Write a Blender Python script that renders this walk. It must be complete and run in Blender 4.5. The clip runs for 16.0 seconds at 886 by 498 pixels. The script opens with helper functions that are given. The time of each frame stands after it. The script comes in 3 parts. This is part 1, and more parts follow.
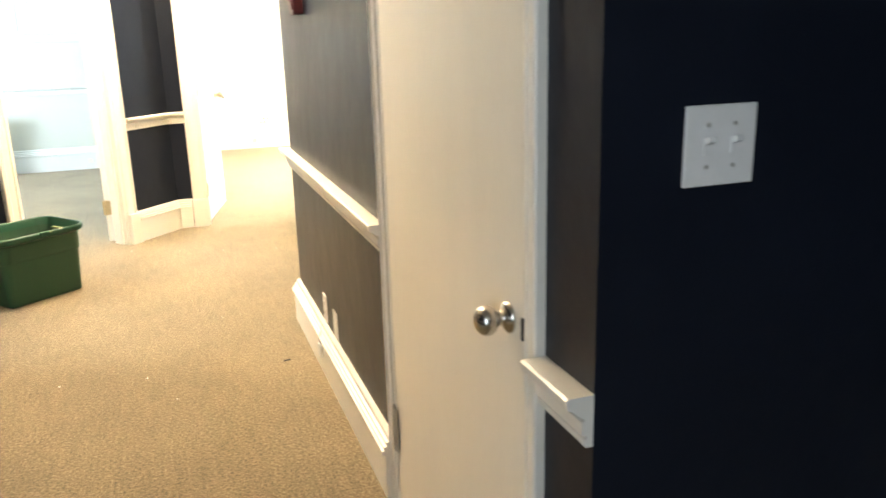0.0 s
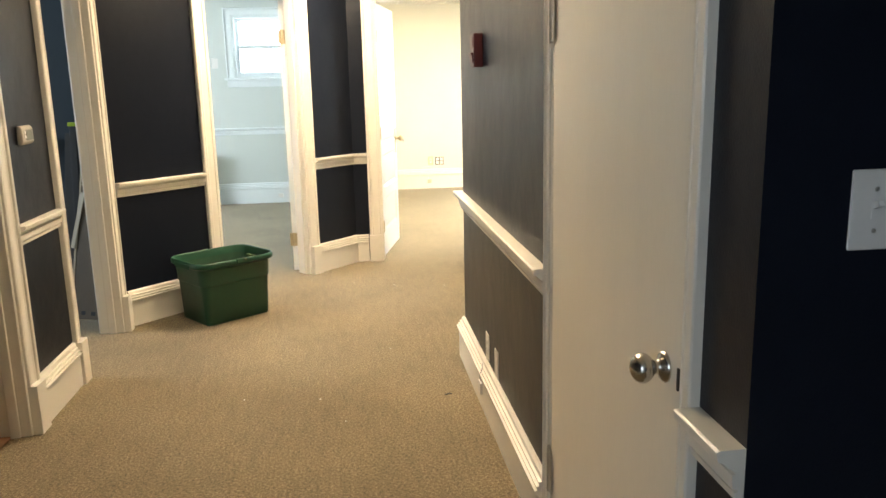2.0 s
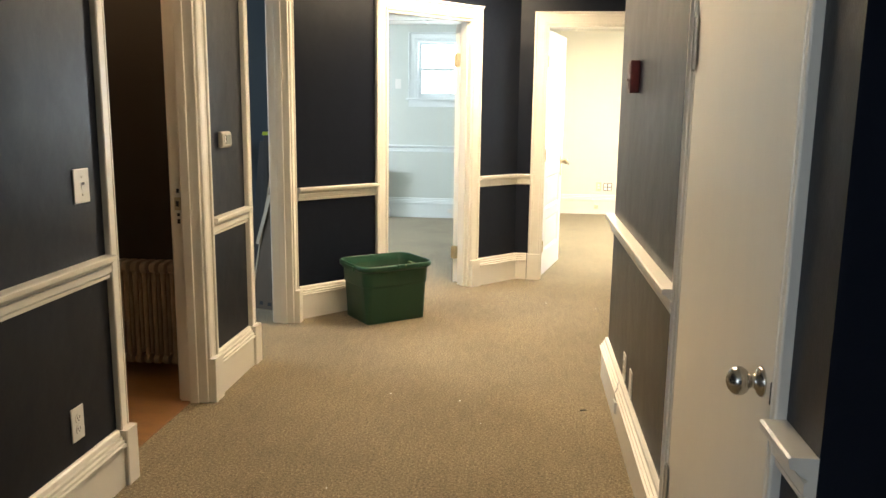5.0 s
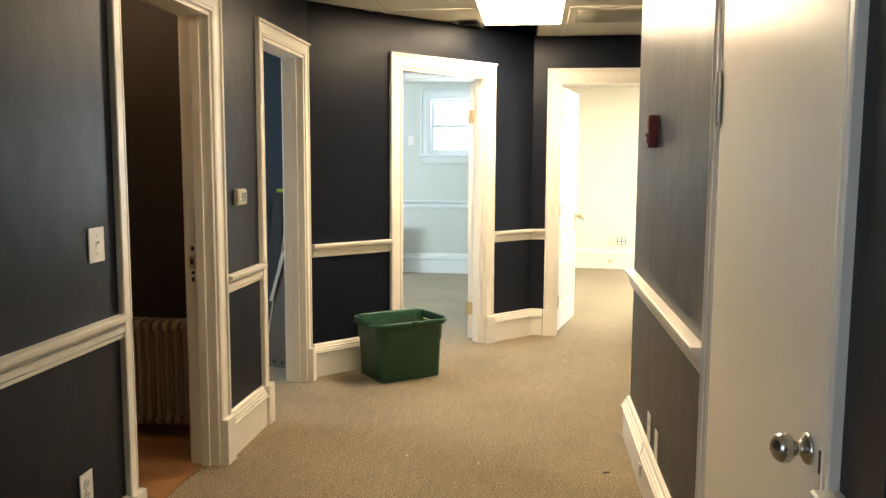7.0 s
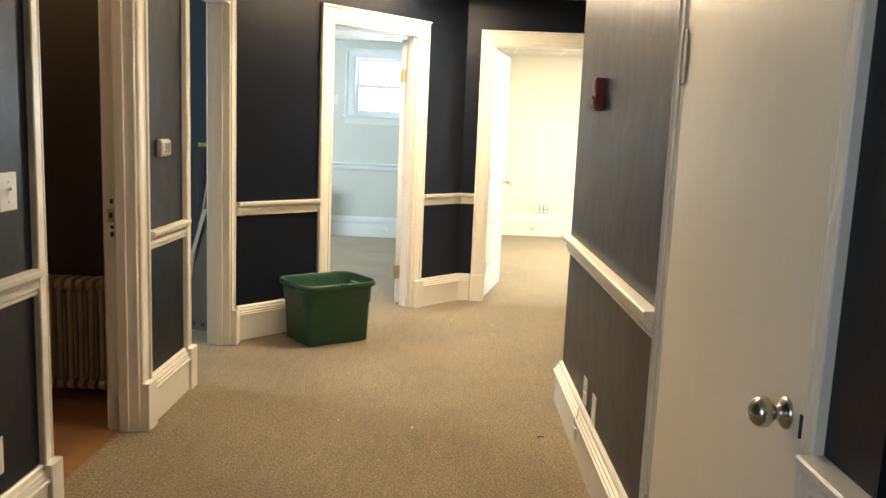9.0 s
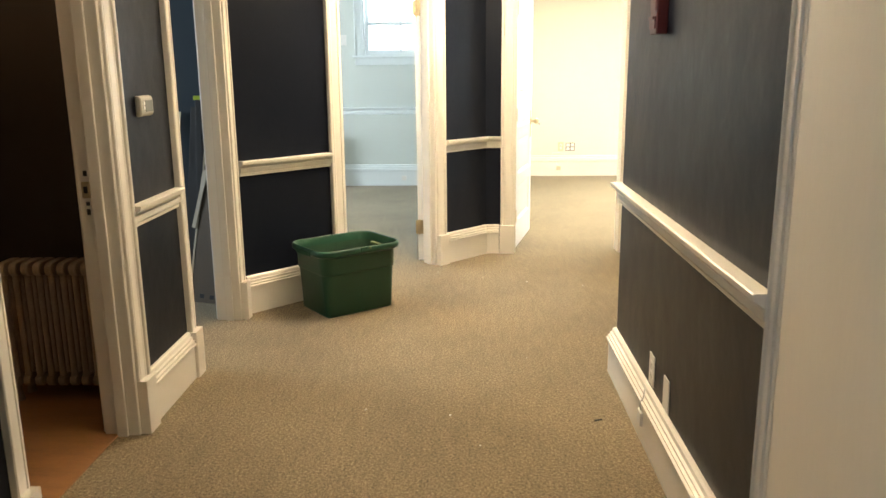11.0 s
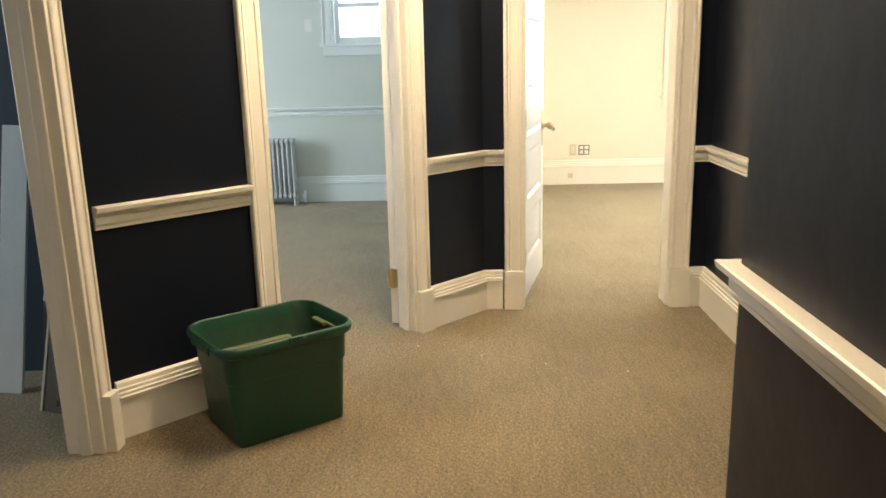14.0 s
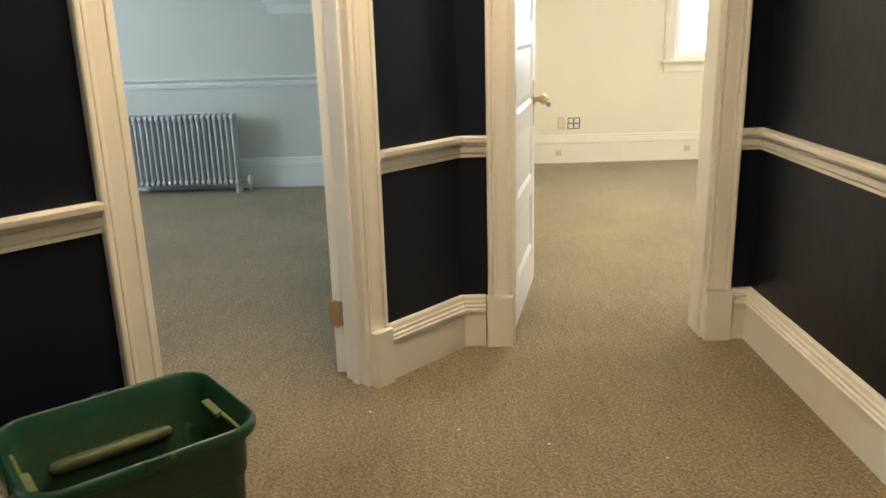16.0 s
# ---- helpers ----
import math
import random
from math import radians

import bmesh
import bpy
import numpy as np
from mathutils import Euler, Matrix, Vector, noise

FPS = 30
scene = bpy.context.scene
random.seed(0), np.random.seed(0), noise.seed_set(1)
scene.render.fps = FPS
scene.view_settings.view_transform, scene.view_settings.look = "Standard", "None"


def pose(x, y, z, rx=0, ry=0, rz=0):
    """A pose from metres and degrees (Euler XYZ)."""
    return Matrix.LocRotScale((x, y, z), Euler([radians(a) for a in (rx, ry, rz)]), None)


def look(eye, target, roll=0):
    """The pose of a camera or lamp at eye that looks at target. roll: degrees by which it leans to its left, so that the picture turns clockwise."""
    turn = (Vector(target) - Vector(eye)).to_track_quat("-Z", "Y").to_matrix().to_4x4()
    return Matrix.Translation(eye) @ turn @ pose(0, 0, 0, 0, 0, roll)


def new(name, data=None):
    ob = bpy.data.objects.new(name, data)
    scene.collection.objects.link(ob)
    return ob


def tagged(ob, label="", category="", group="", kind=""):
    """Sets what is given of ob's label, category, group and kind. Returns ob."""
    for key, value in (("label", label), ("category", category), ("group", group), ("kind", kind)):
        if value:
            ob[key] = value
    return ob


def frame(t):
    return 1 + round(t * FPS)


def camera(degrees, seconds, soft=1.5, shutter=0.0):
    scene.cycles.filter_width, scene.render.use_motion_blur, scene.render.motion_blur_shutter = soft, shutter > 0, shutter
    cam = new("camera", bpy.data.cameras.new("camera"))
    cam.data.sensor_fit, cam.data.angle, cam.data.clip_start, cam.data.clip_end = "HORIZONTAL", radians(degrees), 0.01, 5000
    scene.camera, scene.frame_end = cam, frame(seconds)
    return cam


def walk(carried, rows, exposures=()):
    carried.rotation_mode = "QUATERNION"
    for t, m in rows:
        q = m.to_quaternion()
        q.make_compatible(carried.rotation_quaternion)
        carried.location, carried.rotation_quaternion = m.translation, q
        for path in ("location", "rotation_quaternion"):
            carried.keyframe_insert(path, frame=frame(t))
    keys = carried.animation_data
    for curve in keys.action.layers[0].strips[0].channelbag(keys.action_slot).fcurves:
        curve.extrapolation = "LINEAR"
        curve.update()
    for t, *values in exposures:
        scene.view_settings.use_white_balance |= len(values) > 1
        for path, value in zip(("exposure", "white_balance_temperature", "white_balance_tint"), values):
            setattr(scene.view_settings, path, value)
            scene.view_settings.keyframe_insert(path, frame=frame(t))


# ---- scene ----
cam = camera(58.7, 16.0, shutter=0.4)
PATH = [
    (0, (0.15, 0.191, 1.404), (0.776, 2.015, 0.873), -1.6),
    (0.5, (0.086, 0.229, 1.396), (0.593, 2.095, 0.886), -0.4),
    (1, (0.08, 0.205, 1.407), (0.453, 2.105, 0.906), -1.2),
    (1.5, (0.119, 0.15, 1.416), (0.396, 2.076, 0.955), -1.6),
    (2, (0.129, 0.096, 1.43), (0.357, 2.039, 1.014), -1.3),
    (2.5, (0.119, 0.037, 1.433), (0.298, 1.993, 1.056), -0.2),
    (3, (0.19, -0.043, 1.426), (0.243, 1.924, 1.068), 1.0),
    (3.5, (0.223, -0.088, 1.416), (0.185, 1.88, 1.062), 1.6),
    (4, (0.238, -0.103, 1.418), (0.12, 1.862, 1.063), 0.9),
    (6.5, (0.197, -0.035, 1.412), (-0.042, 1.921, 1.068), 1.0),
    (7, (0.193, -0.031, 1.416), (-0.037, 1.944, 1.199), 0.3),
    (7.5, (0.193, -0.027, 1.407), (-0.046, 1.946, 1.184), -0.2),
    (8, (0.161, 0.015, 1.4), (-0.072, 1.983, 1.133), 1.2),
    (8.5, (0.105, 0.033, 1.398), (-0.049, 2.011, 1.143), 3.3),
    (9, (0.077, 0.066, 1.376), (0.066, 2.044, 1.079), 2.4),
    (11.5, (0.008, 0.806, 1.382), (-0.057, 2.752, 0.927), -0.8),
    (12, (0.054, 1.03, 1.379), (0.015, 2.982, 0.945), 0.2),
    (12.5, (0.125, 1.281, 1.375), (0.012, 3.226, 0.924), 0.3),
    (13, (0.061, 1.613, 1.338), (-0.005, 3.548, 0.835), 0.6),
    (13.5, (0.03, 1.895, 1.349), (0.1, 3.836, 0.869), -0.0),
    (14, (0.061, 2.248, 1.358), (0.005, 4.191, 0.89), -1.4),
    (14.5, (0.002, 2.549, 1.326), (-0.047, 4.494, 0.863), -0.5),
    (15, (-0.009, 2.858, 1.333), (0.089, 4.797, 0.852), 0.5),
    (15.5, (0.072, 3.128, 1.33), (0.088, 5.061, 0.818), -0.2),
    (16, (0.092, 3.36, 1.31), (0.094, 5.283, 0.759), -1.6),
]

# exposure follows the phone's own metering
EXPOSURES = [(0.0, 1.72), (0.5, 1.3), (1.0, 1.05), (1.5, 0.95), (2.5, 0.86), (4.0, 0.86), (7.0, 0.84), (9.0, 0.8), (11.5, 0.76), (12.5, 0.64), (13.5, 0.42), (14.5, 0.1), (15.5, -0.2), (16.0, -0.25)]
walk(cam, [(t, look(eye, target, roll)) for t, eye, target, roll in PATH], EXPOSURES)

# ---- world, sun, lamps ----
world = bpy.data.worlds.new("sky")
scene.world = world
world.use_nodes = True
wn = world.node_tree.nodes
sky = wn.new("ShaderNodeTexSky")
sky.sky_type, sky.sun_disc = "NISHITA", False
sky.sun_elevation, sky.sun_rotation = radians(52), radians(120)
world.node_tree.links.new(sky.outputs[0], wn["Background"].inputs[0])
wn["Background"].inputs[1].default_value = 0.14
sun = new("sun", bpy.data.lights.new("sun", "SUN"))
sun.data.energy, sun.data.angle, sun.data.color = 2.0, radians(0.5), (1.0, 0.95, 0.86)
sun.matrix_world = look((0, 0, 0), (math.sin(radians(120)) * -0.616, math.cos(radians(120)) * -0.616, -0.788))

SKYLIGHT = (0.80, 0.91, 1.0)


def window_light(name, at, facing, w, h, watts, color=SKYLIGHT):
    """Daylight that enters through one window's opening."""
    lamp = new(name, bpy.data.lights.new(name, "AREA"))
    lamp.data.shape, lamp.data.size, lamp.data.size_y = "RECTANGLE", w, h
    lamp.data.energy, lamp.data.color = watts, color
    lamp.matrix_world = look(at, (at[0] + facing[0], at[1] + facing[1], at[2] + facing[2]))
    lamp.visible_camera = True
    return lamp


window_light("daylight_room_blue", (-4.35, 8.0, 1.5), (1, 0.05, -0.15), 1.3, 1.4, 96)
window_light("daylight_room_blue", (-0.735, 10.17, 1.885), (-0.1, -1, -0.25), 0.82, 0.62, 14)
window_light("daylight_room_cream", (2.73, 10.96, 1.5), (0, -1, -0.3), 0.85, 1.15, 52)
# added behind an unseen window, to whiten the open panelled door
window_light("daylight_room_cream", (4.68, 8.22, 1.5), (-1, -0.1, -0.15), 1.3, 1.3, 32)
window_light("daylight_room_store", (-4.35, 4.8, 1.5), (1, 0.0, -0.2), 1.0, 1.3, 36)
# cool daylight from behind the camera; its window is unseen, its place assumed
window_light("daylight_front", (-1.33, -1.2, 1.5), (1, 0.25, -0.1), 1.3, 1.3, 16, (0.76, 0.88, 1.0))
PANEL_HALL, FILL_NEAR, PANEL_ROOM, PANEL_WARM = 27.0, 19.0, 27.0, (1.0, 0.785, 0.52)


# ---- materials ----
def material(name, color, rough=0.6, metal=0.0, vary=0.12, scale=6.0, fine=90.0, bump=0.1, spec=0.5, stretch=(1, 1, 1), tint=None, dist=0.004, wave=0.0):
    """A painted or plain surface, with broad unevenness, fine grain and slight relief."""
    m = bpy.data.materials.new(name)
    m.use_nodes = True
    n, l = m.node_tree.nodes, m.node_tree.links
    b = n["Principled BSDF"]
    b.inputs["Metallic"].default_value, b.inputs["Specular IOR Level"].default_value = metal, spec
    co = n.new("ShaderNodeTexCoord")
    mp = n.new("ShaderNodeMapping")
    mp.inputs["Scale"].default_value = stretch
    l.new(co.outputs["Object"], mp.inputs[0])
    broad, grain = n.new("ShaderNodeTexNoise"), n.new("ShaderNodeTexNoise")
    broad.inputs["Scale"].default_value, broad.inputs["Detail"].default_value = scale, 5
    grain.inputs["Scale"].default_value, grain.inputs["Detail"].default_value = fine, 4
    l.new(mp.outputs[0], broad.inputs[0])
    l.new(mp.outputs[0], grain.inputs[0])
    ramp = n.new("ShaderNodeValToRGB")
    ramp.color_ramp.elements[0].position, ramp.color_ramp.elements[1].position = 0.3, 0.7
    lo = tint or [c * (1 - vary) for c in color]
    hi = [min(1, c * (1 + vary)) for c in color]
    ramp.color_ramp.elements[0].color, ramp.color_ramp.elements[1].color = (*lo, 1), (*hi, 1)
    mix = n.new("ShaderNodeMix")
    mix.data_type = "FLOAT"
    mix.inputs[0].default_value = 0.45
    l.new(broad.outputs[0], mix.inputs[2])
    l.new(grain.outputs[0], mix.inputs[3])
    l.new(mix.outputs[0], ramp.inputs[0])
    l.new(ramp.outputs[0], b.inputs["Base Color"])
    rr = n.new("ShaderNodeMapRange")
    rr.inputs[3].default_value, rr.inputs[4].default_value = max(0.02, rough - 0.09), min(1, rough + 0.09)
    l.new(broad.outputs[0], rr.inputs[0])
    l.new(rr.outputs[0], b.inputs["Roughness"])
    bp = n.new("ShaderNodeBump")
    bp.inputs["Strength"].default_value, bp.inputs["Distance"].default_value = bump, dist
    l.new(grain.outputs[0], bp.inputs["Height"])
    if wave:
        # uneven plaster under the paint
        lumps, swell = n.new("ShaderNodeTexNoise"), n.new("ShaderNodeBump")
        lumps.inputs["Scale"].default_value, lumps.inputs["Detail"].default_value = 5.5, 3
        l.new(co.outputs["Object"], lumps.inputs["Vector"])
        swell.inputs["Strength"].default_value, swell.inputs["Distance"].default_value = wave, 0.012
        l.new(lumps.outputs[0], swell.inputs["Height"])
        l.new(swell.outputs[0], bp.inputs["Normal"])
    l.new(bp.outputs[0], b.inputs["Normal"])
    return m


def carpet_material(name, dark, mid, light):
    """Looped pile carpet: speckled tufts over a faint mottling."""
    m = bpy.data.materials.new(name)
    m.use_nodes = True
    n, l = m.node_tree.nodes, m.node_tree.links
    b = n["Principled BSDF"]
    b.inputs["Roughness"].default_value, b.inputs["Specular IOR Level"].default_value = 0.95, 0.1
    b.inputs["Sheen Weight"].default_value = 0.15
    co = n.new("ShaderNodeTexCoord")
    cells, speck, broad, drag = (n.new("ShaderNodeTexVoronoi"), n.new("ShaderNodeTexNoise"), n.new("ShaderNodeTexNoise"), n.new("ShaderNodeTexNoise"))
    cells.inputs["Scale"].default_value = 260
    speck.inputs["Scale"].default_value, speck.inputs["Detail"].default_value = 95, 9
    speck.inputs["Roughness"].default_value = 0.86
    broad.inputs["Scale"].default_value, broad.inputs["Detail"].default_value = 1.6, 5
    drag.inputs["Scale"].default_value, drag.inputs["Detail"].default_value = 26, 4
    for t in (cells, speck, broad):
        l.new(co.outputs["Object"], t.inputs["Vector"])
    # pile brushed in rows along the hall
    rows = n.new("ShaderNodeMapping")
    rows.inputs["Scale"].default_value = (1.0, 0.22, 1.0)
    l.new(co.outputs["Object"], rows.inputs[0])
    l.new(rows.outputs[0], drag.inputs["Vector"])
    ramp = n.new("ShaderNodeValToRGB")
    e = ramp.color_ramp.elements
    e[0].position, e[1].position = 0.40, 0.60
    e[0].color, e[1].color = (*dark, 1), (*light, 1)
    em = e.new(0.5)
    em.color = (*mid, 1)
    l.new(speck.outputs[0], ramp.inputs[0])
    hue = n.new("ShaderNodeHueSaturation")
    rng = n.new("ShaderNodeMapRange")
    rng.inputs[1].default_value, rng.inputs[2].default_value = 0.3, 0.7
    rng.inputs[3].default_value, rng.inputs[4].default_value = 0.76, 1.20
    wear = n.new("ShaderNodeMix")
    wear.data_type = "FLOAT"
    wear.inputs[0].default_value = 0.4
    l.new(broad.outputs[0], wear.inputs[2])
    l.new(drag.outputs[0], wear.inputs[3])
    l.new(wear.outputs[0], rng.inputs[0])
    l.new(rng.outputs[0], hue.inputs["Value"])
    l.new(ramp.outputs[0], hue.inputs["Color"])
    l.new(hue.outputs[0], b.inputs["Base Color"])
    add = n.new("ShaderNodeMath")
    add.operation = "ADD"
    tuft = n.new("ShaderNodeMath")
    tuft.operation, tuft.inputs[1].default_value = "MULTIPLY", 0.5
    l.new(cells.outputs["Distance"], tuft.inputs[0])
    l.new(tuft.outputs[0], add.inputs[0])
    l.new(speck.outputs[0], add.inputs[1])
    bp = n.new("ShaderNodeBump")
    bp.inputs["Strength"].default_value, bp.inputs["Distance"].default_value = 0.30, 0.0025
    l.new(add.outputs[0], bp.inputs["Height"])
    l.new(bp.outputs[0], b.inputs["Normal"])
    return m


def glow(name, color, strength):
    m = bpy.data.materials.new(name)
    m.use_nodes = True
    b = m.node_tree.nodes["Principled BSDF"]
    b.inputs["Base Color"].default_value = (0.8, 0.8, 0.78, 1)
    b.inputs["Emission Color"].default_value, b.inputs["Emission Strength"].default_value = (*color, 1), strength
    return m


def glass_material():
    m = bpy.data.materials.new("window_glass")
    m.use_nodes = True
    b = m.node_tree.nodes["Principled BSDF"]
    b.inputs["Transmission Weight"].default_value, b.inputs["Roughness"].default_value, b.inputs["IOR"].default_value = 1.0, 0.0, 1.45
    return m


NAVY = material("navy_satin_wall_paint", (0.0082, 0.0108, 0.0185), 0.37, vary=0.16, scale=1.3, fine=200, bump=0.12, spec=0.2, wave=0.35)
TRIM = material("cream_gloss_trim_paint", (0.78, 0.745, 0.665), 0.36, vary=0.015, scale=1.5, fine=60, bump=0.012)
DOORPAINT = material("offwhite_door_paint", (0.81, 0.755, 0.645), 0.32, vary=0.035, scale=2, fine=40, bump=0.08, stretch=(4, 4, 0.4))
WHITEDOOR = material("white_door_paint", (0.82, 0.83, 0.83), 0.35, vary=0.02, scale=3, fine=60, bump=0.05)
BLUEWALL = material("pale_blue_wall_paint", (0.565, 0.605, 0.575), 0.6, vary=0.04, scale=1.5, fine=220, bump=0.1)
BLUETRIM = material("pale_trim_paint", (0.70, 0.745, 0.75), 0.4, vary=0.04, scale=3, fine=60, bump=0.05)
CREAMWALL = material("cream_wall_paint", (0.74, 0.70, 0.59), 0.6, vary=0.04, scale=1.2, fine=220, bump=0.1)
TEALWALL = material("teal_wall_paint", (0.030, 0.048, 0.066), 0.6, vary=0.08, scale=1.5, fine=200, bump=0.1)
BROWNWALL = material("dark_brown_wall_paint", (0.022, 0.016, 0.012), 0.6, vary=0.1, scale=1.5, fine=200, bump=0.1)
CEIL = material("ceiling_tile", (0.66, 0.64, 0.58), 0.9, vary=0.05, scale=4, fine=140, bump=0.5)
GRID = material("ceiling_grid_metal", (0.72, 0.70, 0.64), 0.5, vary=0.03)
CARPET = carpet_material("beige_loop_carpet", (0.080, 0.061, 0.037), (0.212, 0.167, 0.098), (0.395, 0.322, 0.202))
WOODFLOOR = material("orange_oak_boards", (0.30, 0.15, 0.06), 0.35, vary=0.3, scale=3, fine=50, bump=0.1, stretch=(1, 9, 1))
GREEN = material("green_bin_plastic", (0.011, 0.066, 0.036), 0.40, vary=0.12, scale=5, fine=120, bump=0.12)
DUSTY = material("dusty_green_plastic", (0.021, 0.062, 0.031), 0.5, vary=0.35, scale=9, fine=120, bump=0.1)
SCUFF = material("scuffed_pale_green_plastic", (0.12, 0.165, 0.075), 0.6, vary=0.25, scale=30, fine=200, bump=0.2)
NICKEL = material("brushed_nickel", (0.55, 0.52, 0.47), 0.24, 1.0, vary=0.06, scale=20, fine=200, bump=0.04)
BRASS = material("worn_brass", (0.58, 0.49, 0.32), 0.5, 1.0, vary=0.2, scale=40, fine=200, bump=0.06)
STEEL = material("painted_hinge_metal", (0.50, 0.48, 0.43), 0.4, 0.6, vary=0.15, scale=40)
PLATE = material("white_switch_plastic", (0.74, 0.73, 0.70), 0.4, vary=0.03, scale=10)
GREYED = material("aged_grey_plastic", (0.46, 0.43, 0.37), 0.45, vary=0.05, scale=12)
DARK = material("dark_slot", (0.02, 0.02, 0.02), 0.6, vary=0.1)
RED = material("dark_red_plastic", (0.052, 0.008, 0.009), 0.4, vary=0.12, scale=20)
GREY = material("grey_display", (0.17, 0.18, 0.15), 0.3, vary=0.05)
SILVER = material("silver_radiator_paint", (0.50, 0.53, 0.56), 0.42, 0.3, vary=0.1, scale=12, fine=150, bump=0.15)
OLDIRON = material("tan_radiator_paint", (0.36, 0.29, 0.21), 0.5, 0.15, vary=0.2, scale=12, fine=150, bump=0.2)
BOARD = material("white_painted_board", (0.66, 0.70, 0.70), 0.55, vary=0.06, scale=6)
PANELBROWN = material("brown_hardboard", (0.10, 0.074, 0.048), 0.7, vary=0.2, scale=5, fine=120)
LATH = material("pale_bare_wood", (0.50, 0.44, 0.33), 0.6, vary=0.12, scale=5, fine=60, stretch=(6, 6, 0.5))
OLIVE = material("dusty_olive_plastic", (0.085, 0.115, 0.045), 0.55, vary=0.3, scale=14, fine=160, bump=0.1)
ALMOND = material("almond_plastic", (0.60, 0.52, 0.36), 0.45, vary=0.04, scale=10)
GREYBOARD = material("dark_grey_board", (0.045, 0.047, 0.05), 0.6, vary=0.12, scale=8)
LIME = material("lime_plastic", (0.45, 0.60, 0.05), 0.5, vary=0.1)
ROCK = material("outdoor_ground", (0.22, 0.24, 0.18), 0.9, vary=0.3, scale=0.3, fine=4)
PANEL_A = glow("lamp_diffuser_hall", PANEL_WARM, PANEL_HALL)
PANEL_FILL = glow("lamp_diffuser_fill", PANEL_WARM, FILL_NEAR)
PANEL_B = glow("lamp_diffuser_room", (1.0, 0.87, 0.65), PANEL_ROOM)
BULB = glow("bulb_glass", (1.0, 0.62, 0.32), 150.0)
GLASS = glass_material()


# ---- mesh tools ----
def obj(name, bm, mats, parent=None, smooth=False):
    bmesh.ops.recalc_face_normals(bm, faces=bm.faces)
    me = bpy.data.meshes.new(name)
    bm.to_mesh(me)
    bm.free()
    for m in (mats if isinstance(mats, (list, tuple)) else [mats]):
        me.materials.append(m)
    if smooth:
        for p in me.polygons:
            p.use_smooth = True
    ob = new(name, me)
    if parent:
        ob.parent = parent
    return ob


def bevel(ob, w=0.003, seg=2):
    md = ob.modifiers.new("bevel", "BEVEL")
    md.width, md.segments, md.limit_method = w, seg, "ANGLE"
    return ob


def add_box(bm, lo, hi, m=None, mat=0):
    """A box between two corners, moved by m, into bm."""
    vs = [Vector((x, y, z)) for x in (lo[0], hi[0]) for y in (lo[1], hi[1]) for z in (lo[2], hi[2])]
    vs = [bm.verts.new(m @ v if m else v) for v in vs]
    for q in ((0, 1, 3, 2), (4, 6, 7, 5), (0, 4, 5, 1), (2, 3, 7, 6), (0, 2, 6, 4), (1, 5, 7, 3)):
        bm.faces.new([vs[i] for i in q]).material_index = mat


def box(name, lo, hi, mat, parent=None, m=None, bev=0.0):
    bm = bmesh.new()
    add_box(bm, lo, hi, m)
    ob = obj(name, bm, mat, parent)
    return bevel(ob, bev) if bev else ob


def empty(name, m=None):
    e = new(name)
    e.empty_display_size = 0.1
    if m:
        e.matrix_world = m
    return e


def add_sweep(bm, prof, origin, A, B, E, length, k0=0.0, k1=0.0, mat=0):
    """Profile points (a, b) along A and B, swept along E; k0, k1 slant the ends by a (mitres)."""
    o, A, B, E = Vector(origin), Vector(A), Vector(B), Vector(E)
    s = [bm.verts.new(o + A * a + B * b + E * (k0 * a)) for a, b in prof]
    t = [bm.verts.new(o + A * a + B * b + E * (length + k1 * a)) for a, b in prof]
    n = len(prof)
    for i in range(n):
        bm.faces.new((s[i], s[(i + 1) % n], t[(i + 1) % n], t[i])).material_index = mat
    bm.faces.new(s[::-1]).material_index = mat
    bm.faces.new(t).material_index = mat


def add_lathe(bm, prof, m, seg=20, mat=0):
    """Rings (radius, height) turned about the local z axis, closed at both ends."""
    rings = []
    for r, h in prof:
        rings.append([bm.verts.new(m @ Vector((r * math.cos(2 * math.pi * i / seg), r * math.sin(2 * math.pi * i / seg), h))) for i in range(seg)])
    for p, q in zip(rings, rings[1:]):
        for i in range(seg):
            bm.faces.new((p[i], p[(i + 1) % seg], q[(i + 1) % seg], q[i])).material_index = mat
    bm.faces.new(rings[0][::-1]).material_index = mat
    bm.faces.new(rings[-1]).material_index = mat


class Plane:
    """A wall's finished face: s metres along it from p0, out metres in front of it, z up."""

    def __init__(self, p0, p1, flip=False):
        self.p0 = Vector((p0[0], p0[1], 0))
        d = Vector((p1[0] - p0[0], p1[1] - p0[1], 0))
        self.length, self.u = d.length, d.normalized()
        self.n = Vector((self.u.y, -self.u.x, 0)) * (-1 if flip else 1)

    def at(self, s, out=0.0, z=0.0):
        return self.p0 + self.u * s + self.n * out + Vector((0, 0, z))

    def m(self, s, out, z):
        """Local x along the wall, y out of it, z up."""
        r = Matrix((self.u, self.n, (0, 0, 1))).transposed().to_4x4()
        return Matrix.Translation(self.at(s, out, z)) @ r


